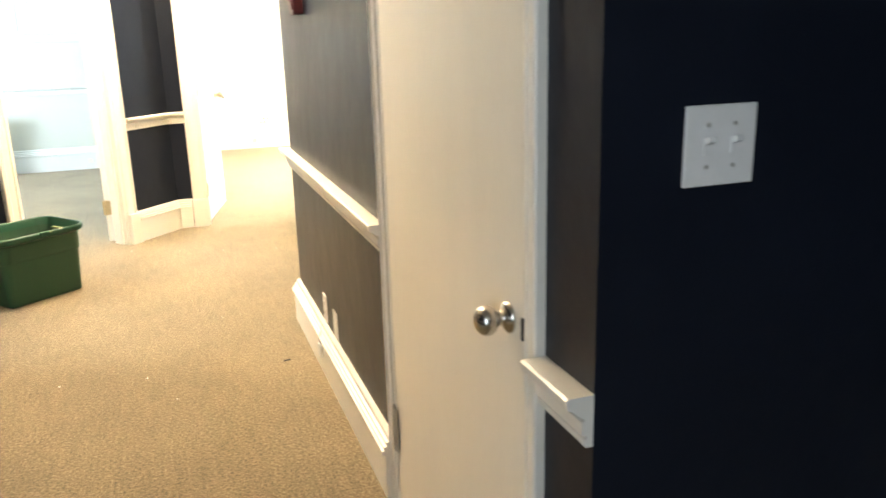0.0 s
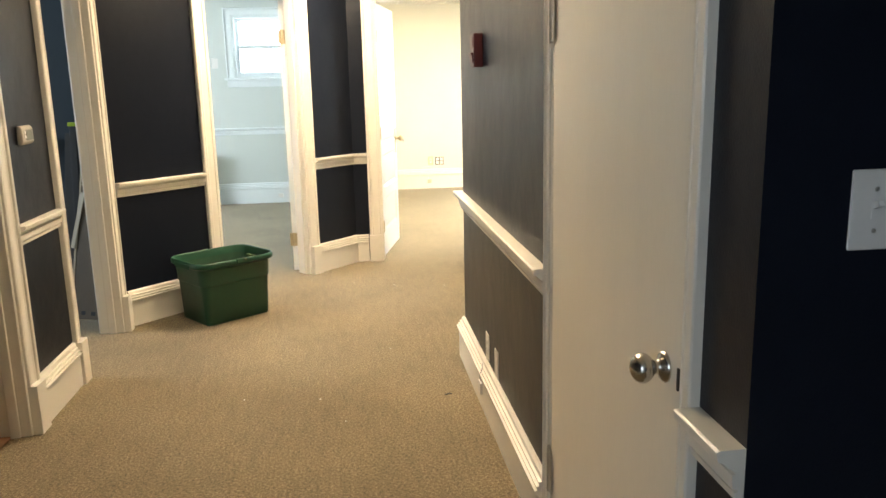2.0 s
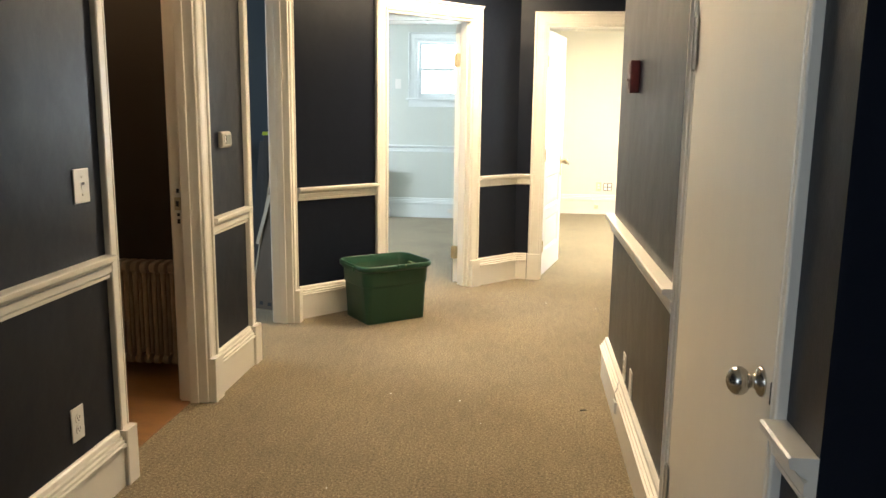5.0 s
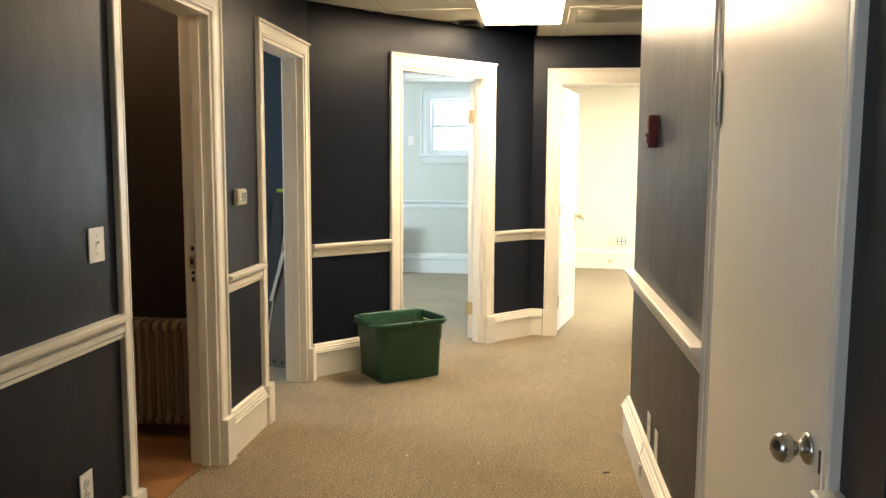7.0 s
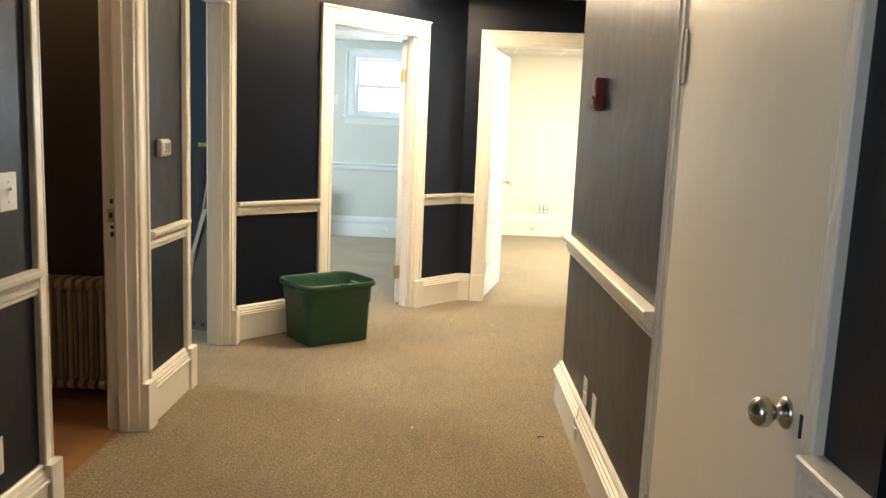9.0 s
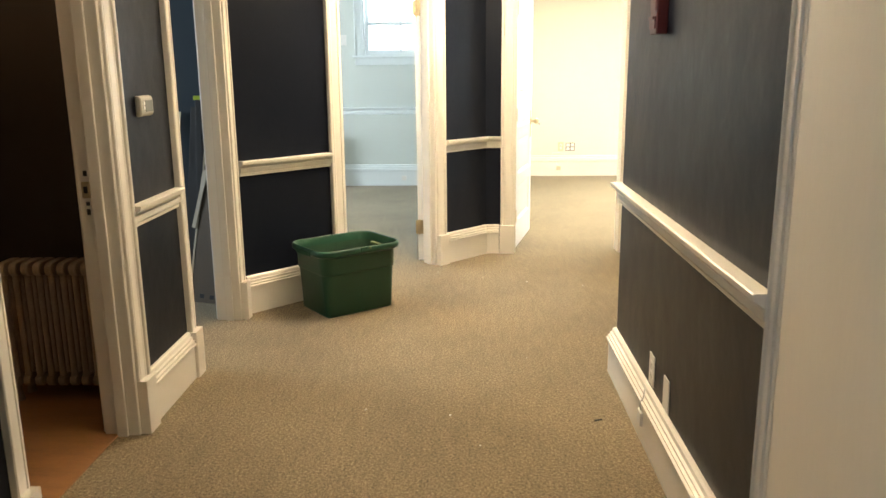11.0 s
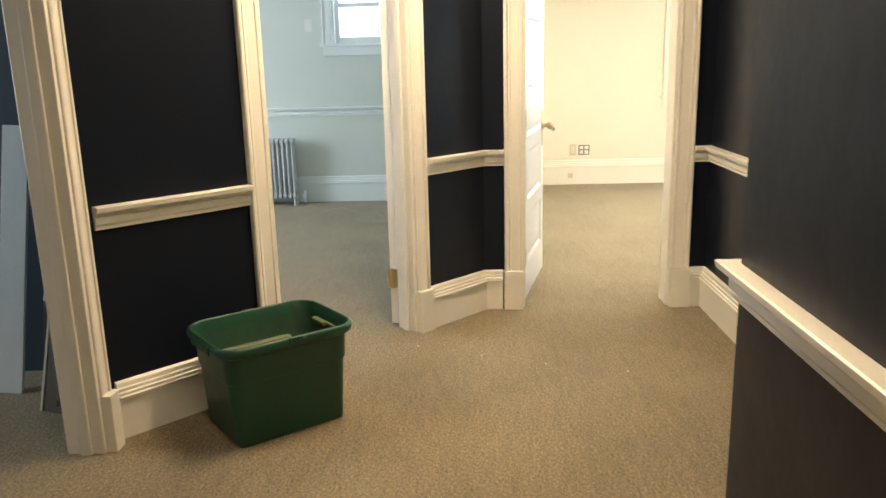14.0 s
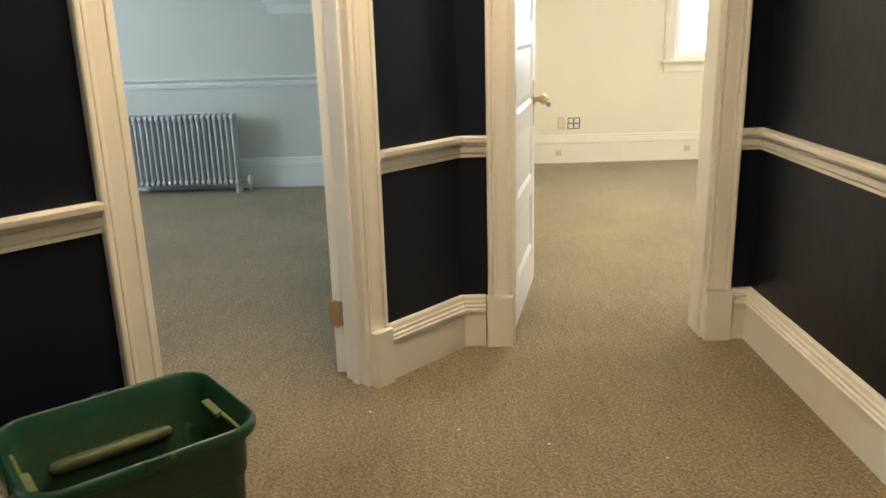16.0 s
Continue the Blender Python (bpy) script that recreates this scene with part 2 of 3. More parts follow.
CEIL_Z = 2.425
RAIL = [(-0.085, 0), (-0.085, 0.012), (-0.072, 0.015), (-0.070, 0.010), (-0.066, 0.010), (-0.063, 0.020), (-0.042, 0.020), (-0.040, 0.015), (-0.036, 0.016), (-0.030, 0.026), (-0.021, 0.036), (-0.019, 0.044), (-0.003, 0.047), (0, 0.042), (0, 0)]
BASE = [(0, 0), (0, 0.020), (0.152, 0.020), (0.155, 0.027), (0.167, 0.028), (0.169, 0.022), (0.180, 0.0235), (0.183, 0.017), (0.195, 0.018), (0.198, 0.012), (0.214, 0.011), (0.220, 0.006), (0.220, 0.0)]
CASE = [(0, 0), (0, 0.013), (0.003, 0.017), (0.011, 0.017), (0.014, 0.012), (0.017, 0.012), (0.019, 0.0155), (0.060, 0.0165), (0.066, 0.019), (0.072, 0.019), (0.074, 0.013), (0.077, 0.014), (0.079, 0.025), (0.084, 0.028), (0.093, 0.028), (0.098, 0.023), (0.098, 0)]
CW = 0.098


def wall(name, pl, thick, openings, mats, z1=2.6, label=""):
    """A wall behind its finished face, with real openings (s0, s1, z0, z1)."""
    bm = bmesh.new()
    cuts = sorted(openings)
    s = 0.0
    for a, b, zb, zt in cuts:
        add_box(bm, (s, -thick, 0), (a, 0, z1))
        add_box(bm, (a, -thick, zt), (b, 0, z1))
        if zb > 0:
            add_box(bm, (a, -thick, 0), (b, 0, zb))
        s = b
    add_box(bm, (s, -thick, 0), (pl.length, 0, z1))
    m = pl.m(0, 0, 0)
    for v in bm.verts:
        v.co = m @ v.co
    bmesh.ops.recalc_face_normals(bm, faces=bm.faces)
    for f in bm.faces:
        if f.normal.dot(pl.n) < -0.9:
            f.material_index = 1
    ob = obj(name, bm, mats)
    return tagged(ob, label, "wall", kind="structure")


def rail(pl, s0, s1, z=0.882, k0=0.0, k1=0.0, mat=None, cap0=False):
    bm = bmesh.new()
    prof = [(o, a) for a, o in RAIL]
    add_sweep(bm, prof, pl.at(s0, 0, z), pl.n, (0, 0, 1), pl.u, s1 - s0, k0, k1)
    return tagged(obj("chair_rail", bm, mat or TRIM), "moulded cream chair rail along the wall", "chair rail", "chair rails", "structure")


def base(pl, s0, s1, k0=0.0, k1=0.0, mat=None, scale=1.0):
    bm = bmesh.new()
    prof = [(o * 1.45, a * scale) for a, o in BASE]
    add_sweep(bm, prof, pl.at(s0), pl.n, (0, 0, 1), pl.u, s1 - s0, k0, k1)
    return tagged(obj("baseboard", bm, mat or TRIM), "tall cream moulded baseboard above the carpet", "baseboard", "baseboards", "structure")


def door_frame(pl, s0, s1, top, thick, mat=None, plinths=(1, 1), wide=1.0, inner=True, stop=True, wides=None):
    """Jambs, stops, mitred casings and plinth blocks round one opening."""
    mat = mat or TRIM
    e = tagged(empty("door_frame", Matrix.Translation(pl.at((s0 + s1) / 2))), "cream moulded door casing with plinth blocks", "door frame", "door frames", "structure")
    inv = e.matrix_world.inverted()

    def part(name, bm):
        for v in bm.verts:
            v.co = inv @ v.co
        return obj(name, bm, mat, e)

    prof = [(a * wide, o) for a, o in CASE]
    for out, sgn in ((0.0, 1), (-thick, -1)):
        if sgn < 0 and not inner:
            continue
        n = pl.n * sgn
        for s, d, k in ((s0, -1, 0), (s1, 1, 1)):
            wk = (wides or (wide, wide))[k]
            prof = [(a * wk, o * min(1.0, 0.35 + 0.65 * wk)) for a, o in CASE]
            bm = bmesh.new()
            z0 = 0.212 if plinths[k] and sgn > 0 else 0.0
            add_sweep(bm, prof, pl.at(s, out, z0), pl.u * d, n, (0, 0, 1), top - z0, 0.0, 1.0)
            part("casing_leg", bm)
            if z0:
                bm = bmesh.new()
                add_sweep(bm, [(-0.004, 0), (-0.004, 0.042), (0.0, 0.044), (CW * wk + 0.002, 0.044), (CW * wk + 0.006, 0.040), (CW * wk + 0.006, 0)], pl.at(s, out, 0), pl.u * d, n, (0, 0, 1), z0 + 0.004)
                part("plinth_block", bm)
        bm = bmesh.new()
        prof = [(a * wide, o) for a, o in CASE]
        o, A, B, E = pl.at(s0, out, top), Vector((0, 0, 1)), n, pl.u
        add_sweep(bm, prof, o, A, B, E, s1 - s0, -1.0, 1.0)
        part("casing_head", bm)
    for s, d in ((s0, 1), (s1, -1)):
        bm = bmesh.new()
        a, b = sorted((s - 0.002 * d, s + 0.018 * d))
        add_box(bm, (a, -thick - 0.002, 0), (b, 0.004, top), pl.m(0, 0, 0))
        if stop:
            a, b = sorted((s + 0.018 * d, s + 0.030 * d))
            add_box(bm, (a, -thick * 0.62, 0), (b, -thick * 0.30, top - 0.018), pl.m(0, 0, 0))
        bevel(part("jamb", bm), 0.003)
    bm = bmesh.new()
    add_box(bm, (s0 + 0.018, -thick - 0.002, top - 0.018), (s1 - 0.018, 0.004, top + 0.002), pl.m(0, 0, 0))
    part("head_jamb", bm)
    return e


# ---- plan ----
# hall: left wall, slanted wall, far wall, recess wall, near right wall, dark return wall
LEFT = Plane((-1.255, -2.6), (-1.255, 4.93))
SLANT = Plane((-1.265, 4.935), (0.165, 6.465))
FAR = Plane((0.165, 6.465), (1.375, 6.465))
RECESS = Plane((1.375, 6.465), (1.375, 3.85))
RIGHT = Plane((0.70, 4.03), (0.70, 1.125))
RETURN = Plane((0.82, 1.125), (3.2, 1.125))
BACKR = Plane((3.2, 1.125), (3.2, -2.6))
BACK = Plane((3.2, -2.6), (-1.255, -2.6))
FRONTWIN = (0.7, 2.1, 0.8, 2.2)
RIGHTEND = Plane((1.375, 4.03), (0.82, 4.03))
TOP = 2.075
ly = lambda y: y + 2.6

wall("wall_left", LEFT, 0.13, [FRONTWIN, (ly(2.62), ly(3.40), 0, TOP), (ly(4.06), ly(4.83), 0, TOP)], [NAVY, BROWNWALL], label="dark navy painted hall wall with white trim")
wall("wall_slanted", SLANT, 0.12, [(0.75, 1.575, 0, TOP)], [NAVY, BLUEWALL], label="dark navy painted slanted wall with open doorway")
wall("wall_far", FAR, 0.14, [(0.21, 1.02, 0, TOP)], [NAVY, CREAMWALL], label="dark navy painted end wall with open doorway")
wall("wall_recess", RECESS, 0.13, [(1.212, 2.1, 0, TOP)], [NAVY, NAVY], label="dark navy painted recess wall")
wall("wall_right", RIGHT, 0.12, [(4.03 - 2.27, 4.03 - 1.342, 0, 2.02)], [NAVY, CREAMWALL], label="dark navy painted hall wall beside the closet door")
wall("wall_return", RETURN, 0.12, [], [NAVY, CREAMWALL], label="dark navy painted wall in shade")
wall("wall_back_right", BACKR, 0.12, [], [NAVY, NAVY], label="dark navy painted wall")
wall("wall_back", BACK, 0.16, [], [NAVY, NAVY], label="dark navy painted wall")
wall("wall_right_end", RIGHTEND, 0.12, [], [NAVY, CREAMWALL], label="dark navy painted wall end")

# rooms beyond the doors
B2 = Plane((-4.3, 10.03), (0.20, 10.03))
L2 = Plane((-4.3, 5.75), (-4.3, 10.03))
wall("wall_blue_room_back", B2, 0.2, [(3.13, 4.00, 1.525, 2.24)], [BLUEWALL, BLUEWALL], label="pale blue painted wall with sash window")
wall("wall_blue_room_left", L2, 0.2, [(1.6, 2.9, 0.8, 2.2)], [BLUEWALL, BLUEWALL], label="pale blue painted wall")
wall("wall_rooms_between", Plane((0.19, 10.03), (0.19, 6.60)), 0.12, [], [BLUEWALL, BLUEWALL], label="pale blue painted partition wall")
wall("wall_cream_room_left", Plane((0.33, 6.61), (0.33, 10.82)), 0.1, [], [CREAMWALL, CREAMWALL], label="cream painted wall")
B3 = Plane((0.2, 10.82), (4.6, 10.82))
wall("wall_cream_room_back", B3, 0.2, [(2.08, 2.98, 0.93, 2.15)], [CREAMWALL, CREAMWALL], label="cream painted wall with window")
R3 = Plane((4.6, 10.82), (4.6, 6.5))
wall("wall_cream_room_right", R3, 0.15, [(1.9, 3.3, 0.8, 2.2)], [CREAMWALL, CREAMWALL], label="cream painted wall")
wall("wall_cream_room_front", Plane((4.6, 6.605), (1.5, 6.605)), 0.12, [], [CREAMWALL, NAVY], label="cream painted wall")
wall("wall_store_back", Plane((-4.3, 5.62), (-1.0, 5.62)), 0.12, [], [TEALWALL, BLUEWALL], label="teal painted storeroom wall")
wall("wall_store_left", Plane((-4.3, 4.0), (-4.3, 5.62)), 0.15, [(0.3, 1.3, 0.8, 2.2)], [TEALWALL, TEALWALL], label="teal painted storeroom wall")
wall("wall_store_front", Plane((-1.3, 4.055), (-4.3, 4.055)), 0.08, [], [TEALWALL, BROWNWALL], label="teal painted storeroom wall")
wall("wall_side_room_back", Plane((-3.6, 3.97), (-1.3, 3.97)), 0.05, [], [BROWNWALL, BROWNWALL], label="dark brown painted side room wall")
wall("wall_side_room_left", Plane((-3.6, 1.4), (-3.6, 3.97)), 0.12, [], [BROWNWALL, BROWNWALL], label="dark brown painted side room wall")
wall("wall_side_room_front", Plane((-1.3, 1.4), (-3.6, 1.4)), 0.12, [], [BROWNWALL, BROWNWALL], label="dark brown painted side room wall")
wall("wall_closet_back", Plane((1.35, 3.8), (1.35, 1.25)), 0.1, [], [CREAMWALL, CREAMWALL], label="plain closet wall")
wall("wall_recess_room", Plane((2.6, 6.5), (2.6, 1.2)), 0.1, [], [NAVY, NAVY], label="dark navy painted wall")

box("floor", (-4.6, -2.8, -0.14), (4.9, 11.1, 0.0), CARPET)
tagged(bpy.data.objects["floor"], "beige speckled loop-pile carpet", "carpet", kind="structure")
tagged(box("floor_side_room", (-3.6, 1.4, 0.0005), (-1.335, 3.97, 0.006), WOODFLOOR), "orange-brown varnished wooden floor", "floor", kind="structure")
tagged(box("ground", (-400, -400, -4.2), (400, 400, -4.0), ROCK), "dull ground outside", "ground", kind="structure")


def ceiling(name, x0, y0, x1, y1, holes, ox, oy):
    """Suspended ceiling: recessed tiles between thin metal tees, open where lamps and vents sit."""
    bm = bmesh.new()
    P, g = 0.61, 0.012
    i0, i1 = math.floor((x0 - ox) / P), math.ceil((x1 - ox) / P)
    j0, j1 = math.floor((y0 - oy) / P), math.ceil((y1 - oy) / P)
    for i in range(i0, i1):
        for j in range(j0, j1):
            a, b = max(x0, ox + i * P), min(x1, ox + (i + 1) * P)
            c, d = max(y0, oy + j * P), min(y1, oy + (j + 1) * P)
            if b - a < 0.03 or d - c < 0.03 or (i, j) in holes:
                continue
            add_box(bm, (a + g, c + g, CEIL_Z + 0.004), (b - g, d - g, CEIL_Z + 0.022))
    for i in range(i0, i1 + 1):
        x = ox + i * P
        if x0 < x < x1:
            add_box(bm, (x - g, y0, CEIL_Z), (x + g, y1, CEIL_Z + 0.003), mat=1)
    for j in range(j0, j1 + 1):
        y = oy + j * P
        if y0 < y < y1:
            add_box(bm, (x0, y - g, CEIL_Z - 0.0015), (x1, y + g, CEIL_Z + 0.0015), mat=1)
    add_box(bm, (x0 - 0.1, y0 - 0.1, CEIL_Z + 0.20), (x1 + 0.1, y1 + 0.1, CEIL_Z + 0.28))
    return tagged(obj(name, bm, [CEIL, GRID]), "suspended ceiling of pale tiles in a metal grid", "ceiling", kind="structure")


def lamp_panel(x0, y0, x1, y1, mat, label):
    e = tagged(empty("ceiling_lamp", pose((x0 + x1) / 2, (y0 + y1) / 2, CEIL_Z)), label, "ceiling lamp", "recessed ceiling lamps")
    w, d = (x1 - x0) / 2, (y1 - y0) / 2
    bm = bmesh.new()
    for lo, hi in (((-w, -d), (w, -d + 0.02)), ((-w, d - 0.02), (w, d)), ((-w, -d + 0.02), (-w + 0.02, d - 0.02)), ((w - 0.02, -d + 0.02), (w, d - 0.02))):
        add_box(bm, (*lo, -0.006), (*hi, 0.06))
    obj("trim_ring", bm, GRID, e)
    box("diffuser", (-w + 0.02, -d + 0.02, 0.004), (w - 0.02, d - 0.02, 0.012), mat, e)
    return e


HX, HY = -0.225, 5.895
ceiling("ceiling_hall", -1.6, -2.7, 3.3, 6.9, {(0, -1), (0, -2), (1, -1), (0, -5)}, HX, HY)
lamp_panel(HX + 0.012, HY - 1.22 + 0.012, HX + 0.61 - 0.012, HY - 0.012, PANEL_A, "lit recessed fluorescent panel in the hall ceiling")
# unseen square panel, added to brighten the near half of the hall
lamp_panel(HX + 0.012, HY - 3.05 + 0.012, HX + 0.61 - 0.012, HY - 2.44 - 0.012, PANEL_FILL, "unseen square light panel added in the hall ceiling")
ceiling("ceiling_blue_room", -4.4, 5.7, 0.2, 10.1, set(), -0.4, 5.9)
CX, CY = 0.85, 9.05
ceiling("ceiling_cream_room", 0.2, 6.95, 4.7, 10.9, {(0, -1), (0, -2), (3, -1), (3, -2)}, CX, CY)
lamp_panel(CX + 0.012, CY - 1.208, CX + 0.598, CY - 0.012, PANEL_B, "lit recessed fluorescent panel in the room ceiling")
# this second panel is unseen, added to fill the room with light
lamp_panel(CX + 1.842, CY - 1.208, CX + 2.428, CY - 0.012, PANEL_B, "lit recessed fluorescent panel in the room ceiling")
box("ceiling_store", (-4.4, 3.99, 2.5), (-1.3, 5.7, 2.6), CEIL)
tagged(bpy.data.objects["ceiling_store"], "plain pale ceiling", "ceiling", kind="structure")
box("ceiling_side_room", (-3.7, 1.3, 2.5), (-1.3, 3.99, 2.6), CEIL)
tagged(bpy.data.objects["ceiling_side_room"], "plain pale ceiling", "ceiling", kind="structure")

# vent in the hall ceiling
ve = tagged(empty("ceiling_vent", pose(HX + 0.915, HY - 0.305, CEIL_Z)), "white louvred air vent in the ceiling grid", "air vent")
bm = bmesh.new()
for lo, hi in (((-0.29, -0.29), (0.29, -0.24)), ((-0.29, 0.24), (0.29, 0.29)), ((-0.29, -0.24), (-0.24, 0.24)), ((0.24, -0.24), (0.29, 0.24))):
    add_box(bm, (*lo, -0.008), (*hi, 0.03))
obj("rim", bm, GRID, ve)
slat_bm = bmesh.new()
add_box(slat_bm, (-0.24, -0.012, -0.002), (0.24, 0.012, 0.002), pose(0, 0, 0.012, 35))
slat = obj("slat", slat_bm, GRID, ve)
slat.location = (0, -0.21, 0)
for k in range(1, 13):
    s2 = slat.copy()
    scene.collection.objects.link(s2)
    s2.location = (0, -0.21 + 0.035 * k, 0)
box("duct", (-0.24, -0.24, 0.05), (0.24, 0.24, 0.06), DARK, ve)

# ---- trim ----
door_frame(LEFT, ly(2.62), ly(3.40), TOP, 0.13, wides=(0.72, 0.92))
door_frame(LEFT, ly(4.06), ly(4.83), TOP, 0.13, wide=0.85, wides=(0.85, 0.62))
door_frame(SLANT, 0.75, 1.575, TOP, 0.12, wides=(1.0, 0.84))
door_frame(FAR, 0.21, 1.02, TOP, 0.14, stop=False)
door_frame(RECESS, 1.212, 2.1, TOP, 0.13, wides=(0.38, 0.9))
door_frame(RIGHT, 4.03 - 2.27, 4.03 - 1.342, 2.02, 0.12, plinths=(0, 0), wide=0.58, stop=False, wides=(0.37, 0.58))
K = math.tan(radians(43.1 / 2))
rail(LEFT, 0, 0.56), rail(LEFT, 2.24, ly(2.549)), base(LEFT, 0, ly(2.543))
rail(LEFT, ly(3.490), ly(3.976)), base(LEFT, ly(3.496), ly(3.970))
rail(SLANT, 0.02, 0.652), base(SLANT, 0.02, 0.644)
rail(SLANT, 1.658, SLANT.length, k1=-0.4), base(SLANT, 1.668, SLANT.length, k1=-0.4)
rail(FAR, 0, 0.112, k0=0.4), base(FAR, 0, 0.102, k0=0.4)
rail(FAR, 1.118, 1.21, k1=-1), base(FAR, 1.128, 1.21, k1=-1)
rail(RECESS, 0, 1.172, k0=1), base(RECESS, 0, 1.168, k0=1)
rail(RIGHT, 0, 4.03 - 2.306, k0=-1), base(RIGHT, 0, 4.03 - 2.306, k0=-1)
rail(RIGHT, 4.03 - 1.284, 2.905), base(RIGHT, 4.03 - 1.284, 2.905)
rail(RIGHTEND, 0, 0.675, k1=1), base(RIGHTEND, 0, 0.675, k1=1)
rail(B2, 0, 4.5, z=0.93, mat=BLUETRIM), base(B2, 0, 4.5, mat=BLUETRIM, scale=1.15)
base(B3, 0, 4.4, scale=1.2)

# ---- doors ----
def add_knob(bm, m, r=0.028, reach=0.058):
    """Round knob with neck and rose, out along local z."""
    prof = [(0.030, 0.0), (0.030, 0.003), (0.025, 0.008), (0.016, 0.012), (0.0125, 0.018), (0.0135, reach - 0.022)]
    for i in range(9):
        a = -0.62 * math.pi / 2 + i * (1.62 * math.pi / 2) / 8
        prof.append((max(0.002, r * math.cos(a)), reach + 0.8 * r * math.sin(a)))
    add_lathe(bm, prof, m, 24)


def hinge(parent, m, mat, h=0.09, leaf=0.032):
    """Butt hinge: a barrel of knuckles up local z, with one leaf along local x."""
    bm = bmesh.new()
    for k in range(5):
        a = -h / 2 + k * h / 5
        add_lathe(bm, [(0.0062, a + 0.0006), (0.0062, a + h / 5 - 0.0006)], m, 12)
    add_lathe(bm, [(0.003, -h / 2 - 0.006), (0.0052, -h / 2 - 0.003), (0.0052, -h / 2)], m, 12)
    add_lathe(bm, [(0.0052, h / 2), (0.0052, h / 2 + 0.003), (0.003, h / 2 + 0.006)], m, 12)
    add_box(bm, (0.004, -0.0018, -h / 2), (leaf, 0.0008, h / 2), m)
    for z in (-h * 0.32, 0, h * 0.32):
        add_lathe(bm, [(0.0035, 0.0), (0.003, 0.0008)], m @ pose(leaf * 0.6, -0.0018, z, 90), 10)
    return obj("hinge", bm, mat, parent)


# closet door, shut, flush with the hall wall
cd = tagged(empty("closet_door", pose(0.697, 2.250, 0.008)), "closed flush off-white closet door with a round nickel knob", "door")
bevel(box("leaf", (0, -0.888, 0), (0.035, 0, 1.985), DOORPAINT, cd), 0.003)
bm = bmesh.new()
add_knob(bm, pose(-0.001, -0.824, 0.894, 0, -90), 0.0285, 0.044)
obj("knob", bm, NICKEL, cd, True)
box("latch_plate", (-0.0025, -0.887, 0.870), (0.001, -0.880, 0.912), DARK, cd)
for z in (0.262, 1.592):
    hinge(cd, pose(-0.006, 0.004, z, 0, 0, -90), STEEL, 0.14, 0.030)

# panelled leaf of the cream room's door, swung into the room
def panel_door(name, w, h, t, mat, rows):
    """Leaf with stiles, rails and sunk panels; local x across, y through, z up."""
    e = empty(name)
    bm = bmesh.new()
    st, bot, gap = 0.105, 0.20, 0.085
    add_box(bm, (0, -t / 2, 0), (st, t / 2, h))
    add_box(bm, (w - st, -t / 2, 0), (w, t / 2, h))
    ph = (h - bot - 0.11 - gap * (rows - 1)) / rows
    zs = []
    z = bot
    add_box(bm, (st, -t / 2, 0), (w - st, t / 2, bot))
    for r in range(rows):
        zs.append(z)
        z += ph
        add_box(bm, (st, -t / 2, z), (w - st, t / 2, z + (gap if r < rows - 1 else 0.11)))
        z += gap
    obj("stile_and_rail_frame", bm, mat, e)
    for z in zs:
        bm = bmesh.new()
        a, b, c, d = st, w - st, z, z + ph
        for s in (-1, 1):
            rings = [[(a, c), (b, c), (b, d), (a, d)], [(a + 0.018, c + 0.018), (b - 0.018, c + 0.018), (b - 0.018, d - 0.018), (a + 0.018, d - 0.018)],
                     [(a + 0.05, c + 0.05), (b - 0.05, c + 0.05), (b - 0.05, d - 0.05), (a + 0.05, d - 0.05)]]
            ys = [s * (t / 2 - 0.001), s * (t / 2 - 0.011), s * (t / 2 - 0.006)]
            vs = [[bm.verts.new((x, y, zz)) for x, zz in ring] for ring, y in zip(rings, ys)]
            for p, q in zip(vs, vs[1:]):
                for i in range(4):
                    bm.faces.new((p[i], p[(i + 1) % 4], q[(i + 1) % 4], q[i]))
            bm.faces.new(vs[-1])
        obj("panel", bm, mat, e)
    return e


d3 = tagged(panel_door("room_door", 0.78, 2.03, 0.036, WHITEDOOR, 5), "white five-panel door standing open into the cream room", "door")
for sgn in (-1, 1):
    bm = bmesh.new()
    add_knob(bm, pose(0.72, 0.017 * sgn, 0.93, -90 * sgn), 0.026, 0.05)
    obj("knob", bm, BRASS, d3, True)
bm = bmesh.new()
add_box(bm, (0.715, -0.092, 0.925), (0.725, -0.076, 0.934))
add_lathe(bm, [(0.012, -0.001), (0.012, 0.001)], pose(0.72, -0.090, 0.905, 0, 90), 14)
obj("key", bm, NICKEL, d3)
box("lock_plate", (0.70, -0.021, 0.80), (0.74, -0.0175, 1.02), BRASS, d3, bev=0.001)
for z in (0.25, 1.02, 1.78):
    hinge(d3, pose(-0.004, -0.02, z, 0, 0, 0), BRASS)
d3.matrix_world = pose(0.378, 6.555, 0.012, 0, 0, 77)

d2 = tagged(panel_door("room_door", 0.80, 2.03, 0.036, WHITEDOOR, 5), "white panelled door standing open against the pale blue room", "door")
bm = bmesh.new()
add_knob(bm, pose(0.74, -0.017, 0.93, 90), 0.026, 0.05)
obj("knob", bm, BRASS, d2, True)
for z in (0.245, 1.76):
    hinge(d2, pose(-0.010, 0.006, z, 0, 0, -88), BRASS, 0.10, 0.030)
    hinge(d2, pose(-0.010, 0.006, z, 0, 0, 93), BRASS, 0.10, 0.026)
d2.matrix_world = pose(-0.311, 6.180, 0.016, 0, 0, 88)


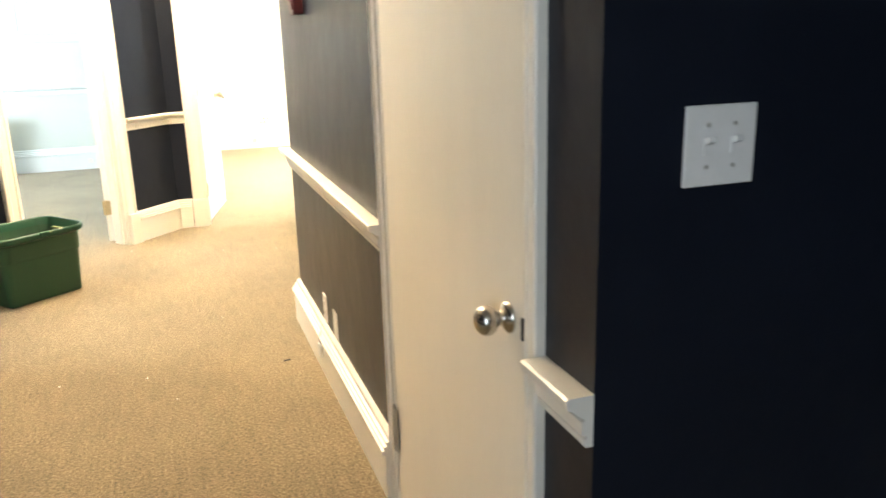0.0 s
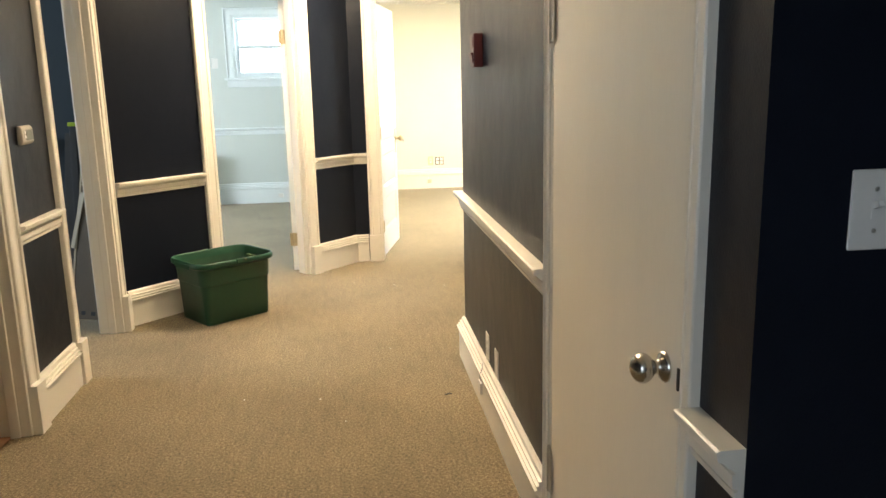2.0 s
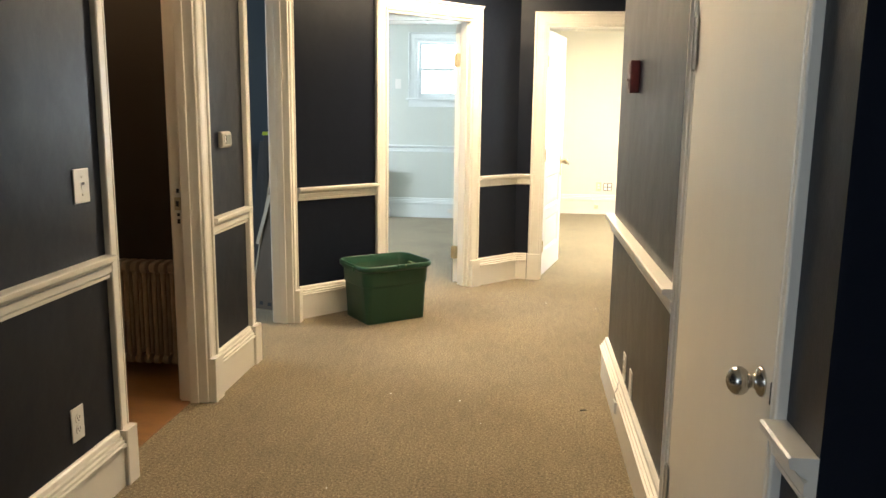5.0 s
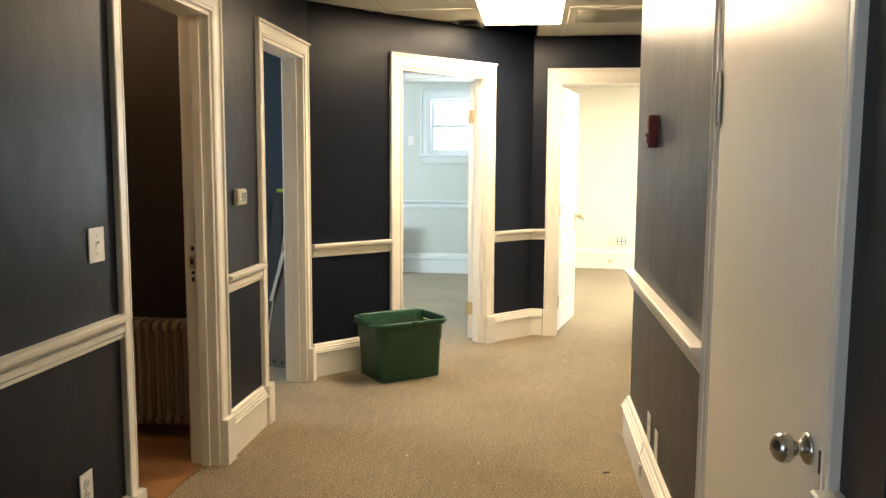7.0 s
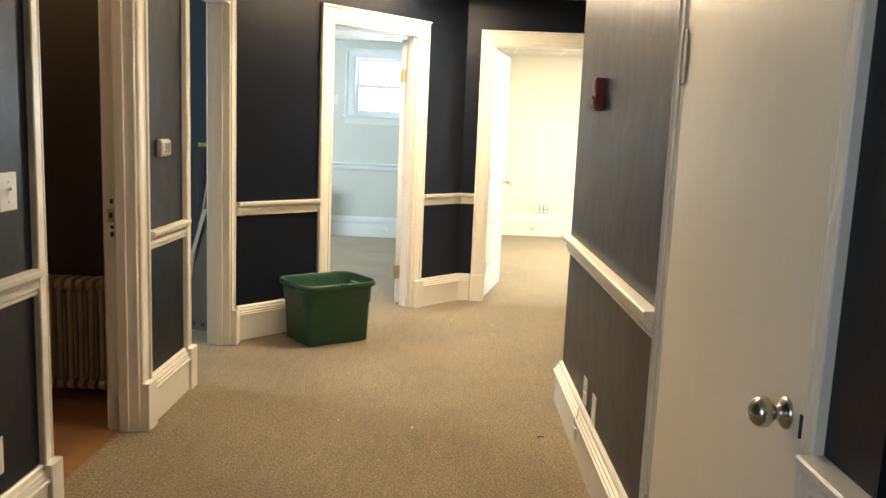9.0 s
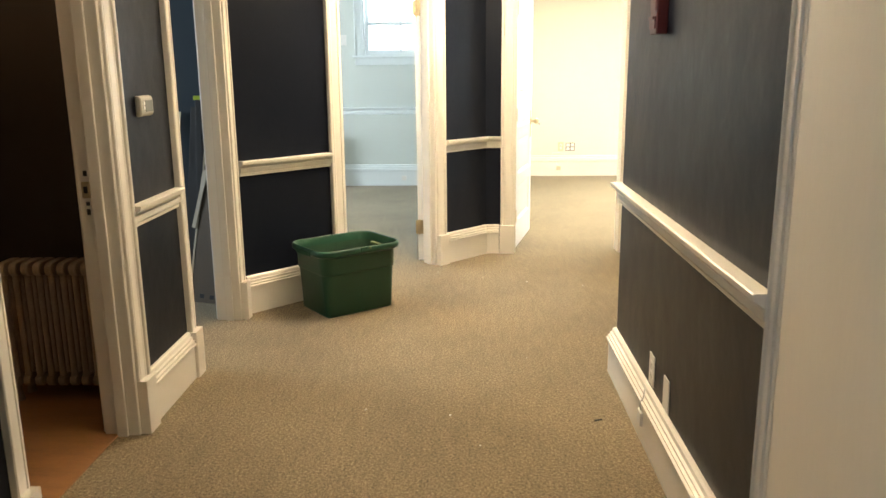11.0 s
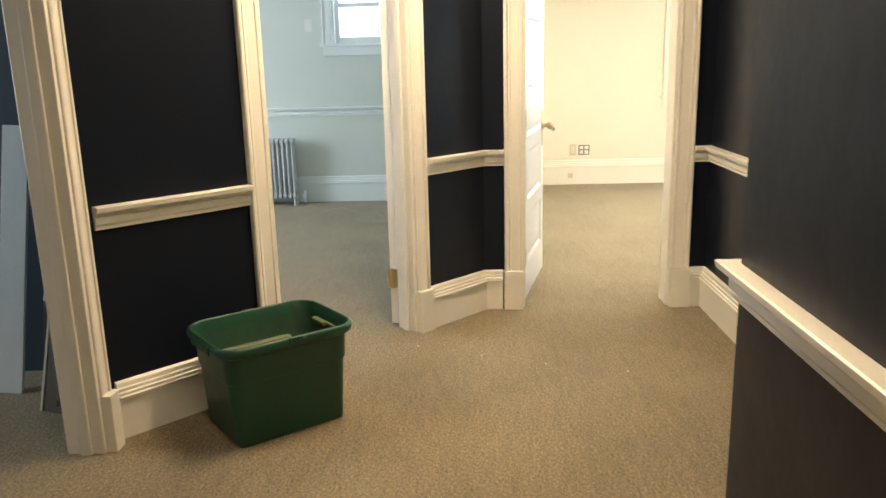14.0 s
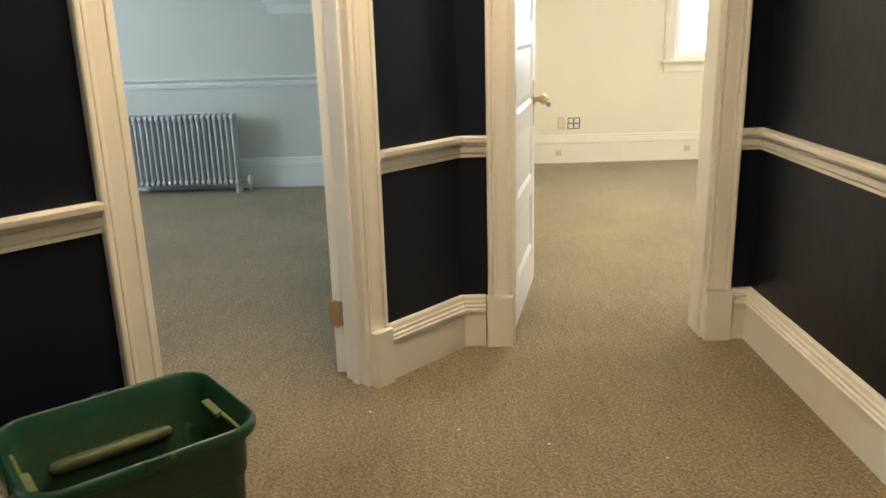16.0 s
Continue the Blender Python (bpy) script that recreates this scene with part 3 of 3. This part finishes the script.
# ---- plates and wall fittings ----
def plate(name, pl, s, z, w, h, label, category, group, toggles=0, sockets=0, mat=None):
    """A bevelled cover plate on a wall with toggles or socket faces and screws."""
    e = tagged(empty(name, Matrix.Translation(pl.at(s, 0.0, z))), label, category, group)
    r = pl.m(0, 0, 0).to_3x3().to_4x4()
    bm = bmesh.new()
    add_box(bm, (-w / 2, 0.0005, -h / 2), (w / 2, 0.006, h / 2), r)
    bevel(obj("cover", bm, mat or PLATE, e), 0.003)
    for i in range(toggles):
        x = (i - (toggles - 1) / 2) * 0.046
        bm = bmesh.new()
        add_box(bm, (x - 0.006, 0.005, -0.012), (x + 0.006, 0.0075, 0.012), r)
        add_box(bm, (x - 0.0045, 0.006, -0.004), (x + 0.0045, 0.020, 0.004), r @ pose(0, 0, 0.003, 24))
        obj("toggle", bm, PLATE, e)
        for zz in (-0.03, 0.03):
            bm = bmesh.new()
            add_lathe(bm, [(0.0035, 0.0), (0.003, 0.0015)], r @ pose(x, 0.006, zz, -90), 10)
            obj("screw", bm, STEEL, e)
    for i in range(sockets):
        zz = (i - (sockets - 1) / 2) * 0.039
        bm = bmesh.new()
        add_lathe(bm, [(0.0165, 0.0), (0.016, 0.0022)], r @ pose(0, 0.006, zz, -90), 20)
        obj("socket_face", bm, PLATE, e)
        bm = bmesh.new()
        for dx in (-0.0065, 0.0065):
            add_box(bm, (dx - 0.0012, 0.008, zz - 0.001), (dx + 0.0012, 0.0088, zz + 0.007), r)
        add_lathe(bm, [(0.0026, 0.0), (0.0026, 0.0006)], r @ pose(0, 0.0082, zz - 0.007, -90), 10)
        obj("slot", bm, DARK, e)
    return e


plate("light_switch", RETURN, 0.071, 1.238, 0.121, 0.116, "white double toggle switch plate on the dark wall", "light switch", "light switches", toggles=2)
plate("light_switch", LEFT, ly(2.42), 1.140, 0.092, 0.116, "white toggle switch plate on the navy wall", "light switch", "light switches", toggles=1)
plate("outlet", LEFT, ly(2.30), 0.345, 0.072, 0.118, "white duplex outlet on the navy wall", "outlet", "outlets", sockets=2)
plate("outlet", RIGHT, 4.03 - 3.34, 0.292, 0.072, 0.118, "white duplex outlet above the baseboard", "outlet", "outlets", sockets=2)
plate("outlet", RIGHT, 4.03 - 3.13, 0.285, 0.072, 0.118, "white blank cover plate above the baseboard", "outlet", "outlets")
plate("light_switch", B2, 4.3 - 1.40, 1.70, 0.075, 0.118, "white blank plate on the pale blue wall", "switch plate", "light switches")
plate("outlet", B3, 1.245 - 0.2, 0.375, 0.072, 0.118, "almond outlet plate on the cream wall", "outlet", "outlets", sockets=2, mat=ALMOND)

# open metal box beside the cream outlet
ob_ = tagged(empty("outlet_box", Matrix.Translation(B3.at(1.365 - 0.2, 0, 0.37))), "open dark metal double outlet box without a cover", "outlet box")
r = B3.m(0, 0, 0).to_3x3().to_4x4()
bm = bmesh.new()
for lo, hi in (((-0.058, -0.052), (0.058, -0.045)), ((-0.058, 0.045), (0.058, 0.052)), ((-0.058, -0.045), (-0.050, 0.045)), ((0.050, -0.045), (0.058, 0.045)), ((-0.005, -0.045), (0.005, 0.045)), ((-0.050, -0.004), (-0.006, 0.004)), ((0.006, -0.004), (0.050, 0.004))):
    add_box(bm, (lo[0], 0.0005, lo[1]), (hi[0], 0.005, hi[1]), r)
obj("metal_rim", bm, GREYBOARD, ob_)
for x in (-0.027, 0.027):
    for z in (-0.022, 0.022):
        bm = bmesh.new()
        add_box(bm, (x - 0.017, 0.0005, z - 0.016), (x + 0.017, 0.006, z + 0.016), r)
        bevel(obj("receptacle", bm, PLATE, ob_), 0.003)


def small_jack(pl, s, z, out, label, wire=(), mat=None):
    """A small surface jack with a bit of cable."""
    e = tagged(empty("cable_jack", Matrix.Translation(pl.at(s, out, z))), label, "cable jack", "cable jacks")
    r = pl.m(0, 0, 0).to_3x3().to_4x4()
    bm = bmesh.new()
    add_box(bm, (-0.028, 0.0, -0.027), (0.028, 0.020, 0.027), r)
    bevel(obj("body", bm, mat or PLATE, e), 0.004)
    if wire:
        cu = bpy.data.curves.new("cable", "CURVE")
        cu.dimensions, cu.bevel_depth, cu.bevel_resolution = "3D", 0.0032, 2
        sp = cu.splines.new("BEZIER")
        sp.bezier_points.add(len(wire) - 1)
        for p, c in zip(sp.bezier_points, wire):
            p.co = r @ Vector(c)
            p.handle_left_type = p.handle_right_type = "AUTO"
        cu.materials.append(PLATE)
        c = new("cable", cu)
        c.parent = e
    return e


small_jack(RIGHT, 4.03 - 3.36, 0.095, 0.020, "white cable jack with a short wire on the baseboard", ((0.0, 0.01, 0.025), (0.012, 0.018, 0.06), (0.03, 0.012, 0.09), (0.022, 0.006, 0.122)))
small_jack(B3, 1.22 - 0.2, 0.10, 0.020, "cream cable jack on the baseboard", ((0, 0.01, 0.025), (-0.05, 0.014, 0.10), (-0.1, 0.016, 0.165), (0.12, 0.018, 0.185)), mat=ALMOND)
small_jack(B3, 2.44 - 0.2, 0.11, 0.020, "cream cable jack on the baseboard", mat=ALMOND)
small_jack(B2, 4.3 - 0.72, 0.09, 0.020, "white cable jack on the baseboard")

# thermostat
th = tagged(empty("thermostat", Matrix.Translation(LEFT.at(ly(3.695), 0, 1.245))), "white thermostat with a grey display on the navy wall", "thermostat")
r = LEFT.m(0, 0, 0).to_3x3().to_4x4()
bm = bmesh.new()
add_sweep(bm, [(-0.040, 0.0), (-0.040, 0.016), (-0.030, 0.026), (0.030, 0.026), (0.040, 0.016), (0.040, 0.0)], r @ Vector((-0.06, 0, 0)), (0, 0, 1), LEFT.n, LEFT.u, 0.12)
bevel(obj("body", bm, GREYED, th), 0.006)
bm = bmesh.new()
add_box(bm, (-0.020, 0.0255, -0.022), (0.046, 0.0275, 0.022), r)
obj("display", bm, GREY, th)
bm = bmesh.new()
for z in (-0.012, 0.006):
    add_box(bm, (-0.044, 0.0255, z), (-0.026, 0.029, z + 0.012), r)
obj("button", bm, PLATE, th)

# fire alarm pull box
al = tagged(empty("fire_alarm", Matrix.Translation(RIGHT.at(4.03 - 3.43, 0, 1.553))), "dark red fire alarm pull box on the navy wall", "fire alarm")
r = RIGHT.m(0, 0, 0).to_3x3().to_4x4()
bm = bmesh.new()
add_box(bm, (-0.048, 0, -0.068), (0.048, 0.040, 0.068), r)
bevel(obj("housing", bm, RED, al), 0.005)
bm = bmesh.new()
add_box(bm, (-0.040, 0.0405, -0.050), (0.040, 0.045, -0.008), r)
add_box(bm, (-0.034, 0.0455, -0.020), (0.034, 0.050, -0.008), r)
bevel(obj("pull_handle", bm, RED, al), 0.003)
bm = bmesh.new()
add_box(bm, (-0.038, 0.0405, 0.010), (0.038, 0.043, 0.056), r)
bevel(obj("cover_panel", bm, RED, al), 0.002)

# old strike and mortise holes on the side room's far jamb
st = tagged(empty("strike_plate", pose(-1.255, 3.381, 0.9)), "worn brass strike plate on the door jamb", "strike plate")
box("plate", (-0.116, -0.0035, 0.032), (-0.085, 0.0005, 0.092), BRASS, st, bev=0.001)
for z, h in ((0.112, 0.02), (0.005, 0.014), (-0.03, 0.022)):
    box("screw_hole", (-0.105, -0.0025, z), (-0.092, 0.0005, z + h), DARK, st)
box("latch_hole", (-0.108, -0.005, 0.05), (-0.094, -0.003, 0.075), DARK, st)


# ---- storage bin ----
def ring(a, b, rad, z, n=6):
    pts = []
    for cx, cy, a0 in ((a - rad, b - rad, 0), (-a + rad, b - rad, 90), (-a + rad, -b + rad, 180), (a - rad, -b + rad, 270)):
        for i in range(n + 1):
            t = radians(a0 + 90 * i / n)
            pts.append((cx + rad * math.cos(t), cy + rad * math.sin(t), z))
    return pts


def storage_bin():
    e = empty("storage_bin")
    bm = bmesh.new()
    prof = [(0.203, 0.150, 0.022, 0.0), (0.208, 0.155, 0.026, 0.006), (0.224, 0.168, 0.048, 0.235), (0.230, 0.174, 0.052, 0.243), (0.236, 0.181, 0.066, 0.335),
            (0.247, 0.192, 0.076, 0.342), (0.258, 0.203, 0.084, 0.346), (0.261, 0.206, 0.086, 0.356), (0.261, 0.206, 0.086, 0.370), (0.256, 0.201, 0.084, 0.378),
            (0.251, 0.196, 0.081, 0.379), (0.248, 0.193, 0.079, 0.372), (0.232, 0.177, 0.062, 0.335), (0.226, 0.170, 0.050, 0.243), (0.219, 0.164, 0.046, 0.233), (0.198, 0.145, 0.034, 0.012)]
    rings = [[bm.verts.new(p) for p in ring(*q)] for q in prof]
    for k, (p, q) in enumerate(zip(rings, rings[1:])):
        for i in range(len(p)):
            bm.faces.new((p[i], p[(i + 1) % len(p)], q[(i + 1) % len(p)], q[i])).material_index = 1 if k > 11 else 0
    bm.faces.new(rings[0][::-1])
    bm.faces.new(rings[-1]).material_index = 1
    bin_body = obj("tub", bm, [GREEN, DUSTY], e, True)
    bevel(bin_body, 0.002, 1)
    # moulded ridge on the tub's floor
    bm = bmesh.new()
    rr = [[bm.verts.new(p) for p in ring(a, b, b * 0.95, z)] for a, b, z in ((0.15, 0.040, 0.010), (0.148, 0.036, 0.030), (0.138, 0.022, 0.042))]
    for p, q in zip(rr, rr[1:]):
        for i in range(len(p)):
            bm.faces.new((p[i], p[(i + 1) % len(p)], q[(i + 1) % len(p)], q[i]))
    bm.faces.new(rr[-1])
    obj("floor_ridge", bm, GREEN, e, True)
    bm = bmesh.new()
    for y in (0.149, -0.149):
        add_lathe(bm, [(0.004, -0.15), (0.014, -0.143), (0.018, -0.12), (0.018, 0.12), (0.014, 0.143), (0.004, 0.15)], pose(0, y, 0.246, 0, 90), 14)
    obj("inner_ledge", bm, OLIVE, e, True)
    # grips let into both short ends, and lid catches on the long rims
    for s in (-1, 1):
        bm = bmesh.new()
        for y0, y1, lift in ((-0.115, -0.012, 0.0), (-0.010, 0.085, 0.012)):
            add_sweep(bm, [(-0.008, 0), (-0.006, 0.007 + lift), (0.006, 0.009 + lift), (0.009, 0)], (s * 0.231, s * y0, 0.326), (0, 0, 1), (-s, 0, 0), (0, s, 0), y1 - y0)
        bevel(obj("grip", bm, SCUFF, e), 0.003)
        bm = bmesh.new()
        add_box(bm, (s * 0.259, -0.085, 0.338), (s * 0.267, 0.085, 0.368))
        bevel(obj("end_handle", bm, GREEN, e), 0.004)
        box("lid_catch", (-0.022, s * 0.204 - 0.006, 0.352), (0.022, s * 0.204 + 0.006, 0.380), GREEN, e, bev=0.004)
        box("wear_mark", (0.03, s * 0.206 - 0.0022, 0.366), (0.044, s * 0.206 + 0.0010, 0.3765), SCUFF, e, bev=0.001)
    return e


sb = tagged(storage_bin(), "open empty dark green plastic storage bin on the carpet", "storage bin")
sb.matrix_world = pose(-0.690, 5.090, 0.001, 0, 0, 38) @ Matrix.Scale(1.045, 4)


# ---- radiators ----
def radiator(name, n, pitch, h, depth, mat, label, cols=3):
    """Column radiator: n sections side by side along x, feet at both ends."""
    e = tagged(empty(name), label, "radiator", "radiators")
    bm = bmesh.new()
    r = pitch * 0.28
    for c in range(cols):
        y = (c - (cols - 1) / 2) * depth / cols
        add_lathe(bm, [(r * 0.5, 0.075), (r, 0.10), (r * 0.92, h * 0.5), (r, h - 0.045), (r * 0.6, h - 0.01)], pose(0, y, 0), 10)
    for z0, z1 in ((0.07, 0.115), (h - 0.06, h - 0.004)):
        pts = ring(depth / 2, (z1 - z0) / 2, (z1 - z0) * 0.45, 0, 4)
        a = [bm.verts.new((-pitch * 0.30, p[0], (z0 + z1) / 2 + p[1])) for p in pts]
        b = [bm.verts.new((pitch * 0.30, p[0], (z0 + z1) / 2 + p[1])) for p in pts]
        for i in range(len(a)):
            bm.faces.new((a[i], a[(i + 1) % len(a)], b[(i + 1) % len(a)], b[i]))
        bm.faces.new(a[::-1])
        bm.faces.new(b)
        add_lathe(bm, [(0.016, -pitch / 2), (0.016, pitch / 2)], pose(0, 0, (z0 + z1) / 2, 0, 90), 12)
    sec = obj("section", bm, mat, e, False)
    bevel(sec, 0.004, 1)
    for i in range(n):
        s = sec if i == 0 else sec.copy()
        if i:
            scene.collection.objects.link(s)
        s.location = ((i - (n - 1) / 2) * pitch, 0, 0)
    for i in (0, n - 1):
        for y in (-depth * 0.33, depth * 0.33):
            bm = bmesh.new()
            add_lathe(bm, [(0.020, 0.0), (0.018, 0.01), (0.012, 0.05), (0.016, 0.09)], pose((i - (n - 1) / 2) * pitch, y, 0), 12)
            obj("foot", bm, mat, e)
    bm = bmesh.new()
    x = n * pitch / 2
    add_lathe(bm, [(0.012, 0.0), (0.012, 0.10)], pose(x - 0.015, 0, 0.09, 0, 90), 12)
    add_lathe(bm, [(0.018, -0.05), (0.024, -0.03), (0.024, 0.02), (0.016, 0.03), (0.010, 0.05)], pose(x + 0.07, 0, 0.09), 14)
    add_lathe(bm, [(0.011, 0.0), (0.011, 0.09)], pose(x + 0.07, 0, 0.0), 12)
    obj("valve", bm, mat, e, True)
    return e


radiator("radiator", 20, 0.0465, 0.655, 0.15, SILVER, "silver-painted cast iron column radiator by the pale blue wall").location = (-2.03, 9.86, 0)
radiator("radiator", 9, 0.050, 0.61, 0.14, OLDIRON, "tan cast iron column radiator in the dark side room").location = (-1.70, 3.75, 0.006)


# ---- windows ----
def window(name, pl, s0, s1, z0, z1, depth, label, trim_mat, cols=2):
    """Double-hung sash window in its opening: casing, stool, apron, two sashes, glass."""
    e = tagged(empty(name, Matrix.Translation(pl.at((s0 + s1) / 2, 0, z0))), label, "window", "windows", "structure")
    inv = e.matrix_world.inverted()
    M = inv @ pl.m(0, 0, 0)

    def part(pname, boxes, mat, bev=0.003):
        bm = bmesh.new()
        for lo, hi in boxes:
            add_box(bm, lo, hi, M)
        ob = obj(pname, bm, mat, e)
        return bevel(ob, bev) if bev else ob

    for s, d in ((s0, -1), (s1, 1)):
        bm = bmesh.new()
        add_sweep(bm, CASE, M @ Vector((s, 0, z0)), inv.to_3x3() @ (pl.u * d), pl.n, (0, 0, 1), z1 - z0, 0, 1)
        obj("casing_leg", bm, trim_mat, e)
    bm = bmesh.new()
    add_sweep(bm, CASE, M @ Vector((s0, 0, z1)), (0, 0, 1), pl.n, pl.u, s1 - s0, -1, 1)
    obj("casing_head", bm, trim_mat, e)
    part("sill", [((s0 - 0.125, -0.03, z0 - 0.028), (s1 + 0.125, 0.055, z0))], trim_mat, 0.006)
    part("apron", [((s0 - 0.095, 0.0005, z0 - 0.11), (s1 + 0.095, 0.018, z0 - 0.028))], trim_mat, 0.004)
    part("jamb", [((s0, -depth, z0), (s0 + 0.02, 0.002, z1)), ((s1 - 0.02, -depth, z0), (s1, 0.002, z1)), ((s0 + 0.02, -depth, z1 - 0.02), (s1 - 0.02, 0.002, z1)), ((s0 + 0.02, -depth, z0 + 0.0005), (s1 - 0.02, -0.03, z0 + 0.02))], trim_mat)
    mid = (z0 + z1) / 2
    for k, (a, b, y) in enumerate(((z0 + 0.02, mid + 0.018, -0.062), (mid - 0.018, z1 - 0.02, -0.098))):
        l, r_, w = s0 + 0.02, s1 - 0.02, 0.042
        bx = [((l, y - 0.03, a), (l + w, y, b)), ((r_ - w, y - 0.03, a), (r_, y, b)), ((l + w, y - 0.03, a), (r_ - w, y, a + 0.045)), ((l + w, y - 0.03, b - 0.036), (r_ - w, y, b))]
        for c in range(1, cols):
            x = l + w + (r_ - l - 2 * w) * c / cols
            bx.append(((x - 0.009, y - 0.026, a + 0.045), (x + 0.009, y - 0.004, b - 0.036)))
        part("sash", bx, trim_mat, 0.002)
        g = part("pane", [((l + w - 0.005, y - 0.017, a + 0.04), (r_ - w + 0.005, y - 0.013, b - 0.03))], GLASS, 0)
        g.visible_shadow = False
    return e


window("window_1", B2, 3.13, 4.00, 1.525, 2.24, 0.2, "white double-hung sash window in the pale blue wall", BLUETRIM)
window("window_2", B3, 2.08, 2.98, 0.93, 2.15, 0.2, "white double-hung sash window in the cream wall", TRIM)
# unseen window, added to let cool light reach the open door
window("window_5_unseen", R3, 1.9, 3.3, 0.8, 2.2, 0.15, "white double-hung sash window in the cream wall", TRIM)
# out of view, put on this wall to light the closet door
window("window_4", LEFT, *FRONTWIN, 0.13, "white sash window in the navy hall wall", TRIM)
window("window_3", L2, 1.6, 2.9, 0.8, 2.2, 0.2, "white sash window in the pale blue wall", BLUETRIM)

# ---- storeroom odds and ends ----
def leaning(name, w, length, t, x, y0, y1, rz, mat, label, category):
    """A board that stands on the floor at y0 and leans back to y1 at its top."""
    a = math.degrees(math.asin(min(0.9, (y1 - y0) / length)))
    e = bevel(box(name, (-w / 2, 0, 0), (w / 2, t, length), mat), 0.002)
    e.matrix_world = pose(x, y0, 0.002 + t * math.sin(radians(a)) * 0, -a, rz, 0)
    return tagged(e, label, category, "boards leaning in the storeroom")


leaning("white_board", 0.112, 1.15, 0.018, -1.915, 5.36, 5.575, 4, BOARD, "tall white painted board leaning on the storeroom wall", "board")
leaning("grey_board", 0.10, 1.17, 0.022, -1.722, 5.37, 5.58, 3, GREYBOARD, "dark grey board leaning on the storeroom wall", "board")
bp_ = tagged(empty("brown_panel", pose(-1.685, 5.185, 0.003, -13, 3, -18)), "dark brown hardboard panel with pale edges on the storeroom floor", "board", "boards leaning in the storeroom")
bevel(box("sheet", (0.014, 0, 0), (0.27, 0.018, 1.18), PANELBROWN, bp_), 0.002)
bevel(box("edge_strip", (0.0, -0.004, 0), (0.0135, 0.022, 1.18), LATH, bp_), 0.002)
bm = bmesh.new()
add_box(bm, (-0.014, -0.012, 0.44), (0.012, -0.0045, 0.80), pose(-0.062, 0, 0.012, 0, 7))
obj("split_strip", bm, LATH, bp_)
for x in (0.08, 0.15, 0.21):
    box("notch", (x, -0.0015, 0.03), (x + 0.03, 0.0005, 0.055), DARK, bp_)
lv = tagged(empty("spirit_level", pose(-1.605, 5.20, 0.002, -10, 0, 0)), "grey level with a lime end leaning in the storeroom", "level")
bevel(box("bar", (-0.02, 0, 0), (0.02, 0.03, 1.22), GREYBOARD, lv), 0.003)
bevel(box("end_cap", (-0.030, -0.003, 1.2202), (0.030, 0.033, 1.245), LIME, lv), 0.003)

# paper scrap on the silver radiator, lint on the carpet
bm = bmesh.new()
vs = []
for i in range(7):
    a_ = 2 * math.pi * i / 7
    vs.append(bm.verts.new((0.035 * math.cos(a_) * (1 + 0.3 * (i % 2)), 0.022 * math.sin(a_), 0.004 * (i % 3))))
top_ = bm.verts.new((0.0, 0.0, 0.028))
low_ = bm.verts.new((0.0, 0.0, -0.001))
for i in range(7):
    bm.faces.new((vs[i], vs[(i + 1) % 7], top_))
    bm.faces.new((vs[(i + 1) % 7], vs[i], low_))
sc = tagged(obj("paper_scrap", bm, PLATE), "crumpled white paper scrap on top of the radiator", "paper")
sc.location = (-1.95, 9.83, 0.653)
bm = bmesh.new()
rng_ = random.Random(4)
for k in range(26):
    x, y = (rng_.uniform(-0.9, 0.9), rng_.uniform(2.2, 6.2)) if k < 14 else (rng_.uniform(-1.8, 0.0), rng_.uniform(6.4, 9.4))
    if -1.1 < x < -0.3 and 4.7 < y < 5.5 or (y > 6.1 and x > -0.4) or (x < -0.2 and 5.4 < y < 6.6):
        continue
    d_ = rng_.uniform(0.0018, 0.004)
    add_box(bm, (-d_, -d_ * 0.5, 0.0), (d_, d_ * 0.5, 0.003), pose(x, y, 0.0005, 0, 0, rng_.uniform(0, 180)), mat=0 if rng_.random() < 0.7 else 1)
add_box(bm, (-0.016, -0.003, 0), (0.016, 0.003, 0.004), pose(0.541, 3.53, 0.0005, 0, 0, 15), mat=1)
tagged(obj("carpet_lint", bm, [PLATE, DARK]), "tiny pale and dark crumbs scattered on the carpet", "lint", kind="stuff")

# bulb in the side room
bl = tagged(empty("ceiling_bulb", pose(-2.1, 3.15, 2.5)), "bare warm ceiling bulb in the side room", "ceiling lamp")
bm = bmesh.new()
add_lathe(bm, [(0.055, 0.0), (0.055, -0.02), (0.03, -0.04), (0.02, -0.06)], pose(0, 0, 0), 16)
obj("socket", bm, PLATE, bl, True)
bm = bmesh.new()
add_lathe(bm, [(0.015, -0.06), (0.03, -0.09), (0.034, -0.115), (0.024, -0.14), (0.006, -0.15)], pose(0, 0, 0), 16)
obj("bulb", bm, BULB, bl, True)
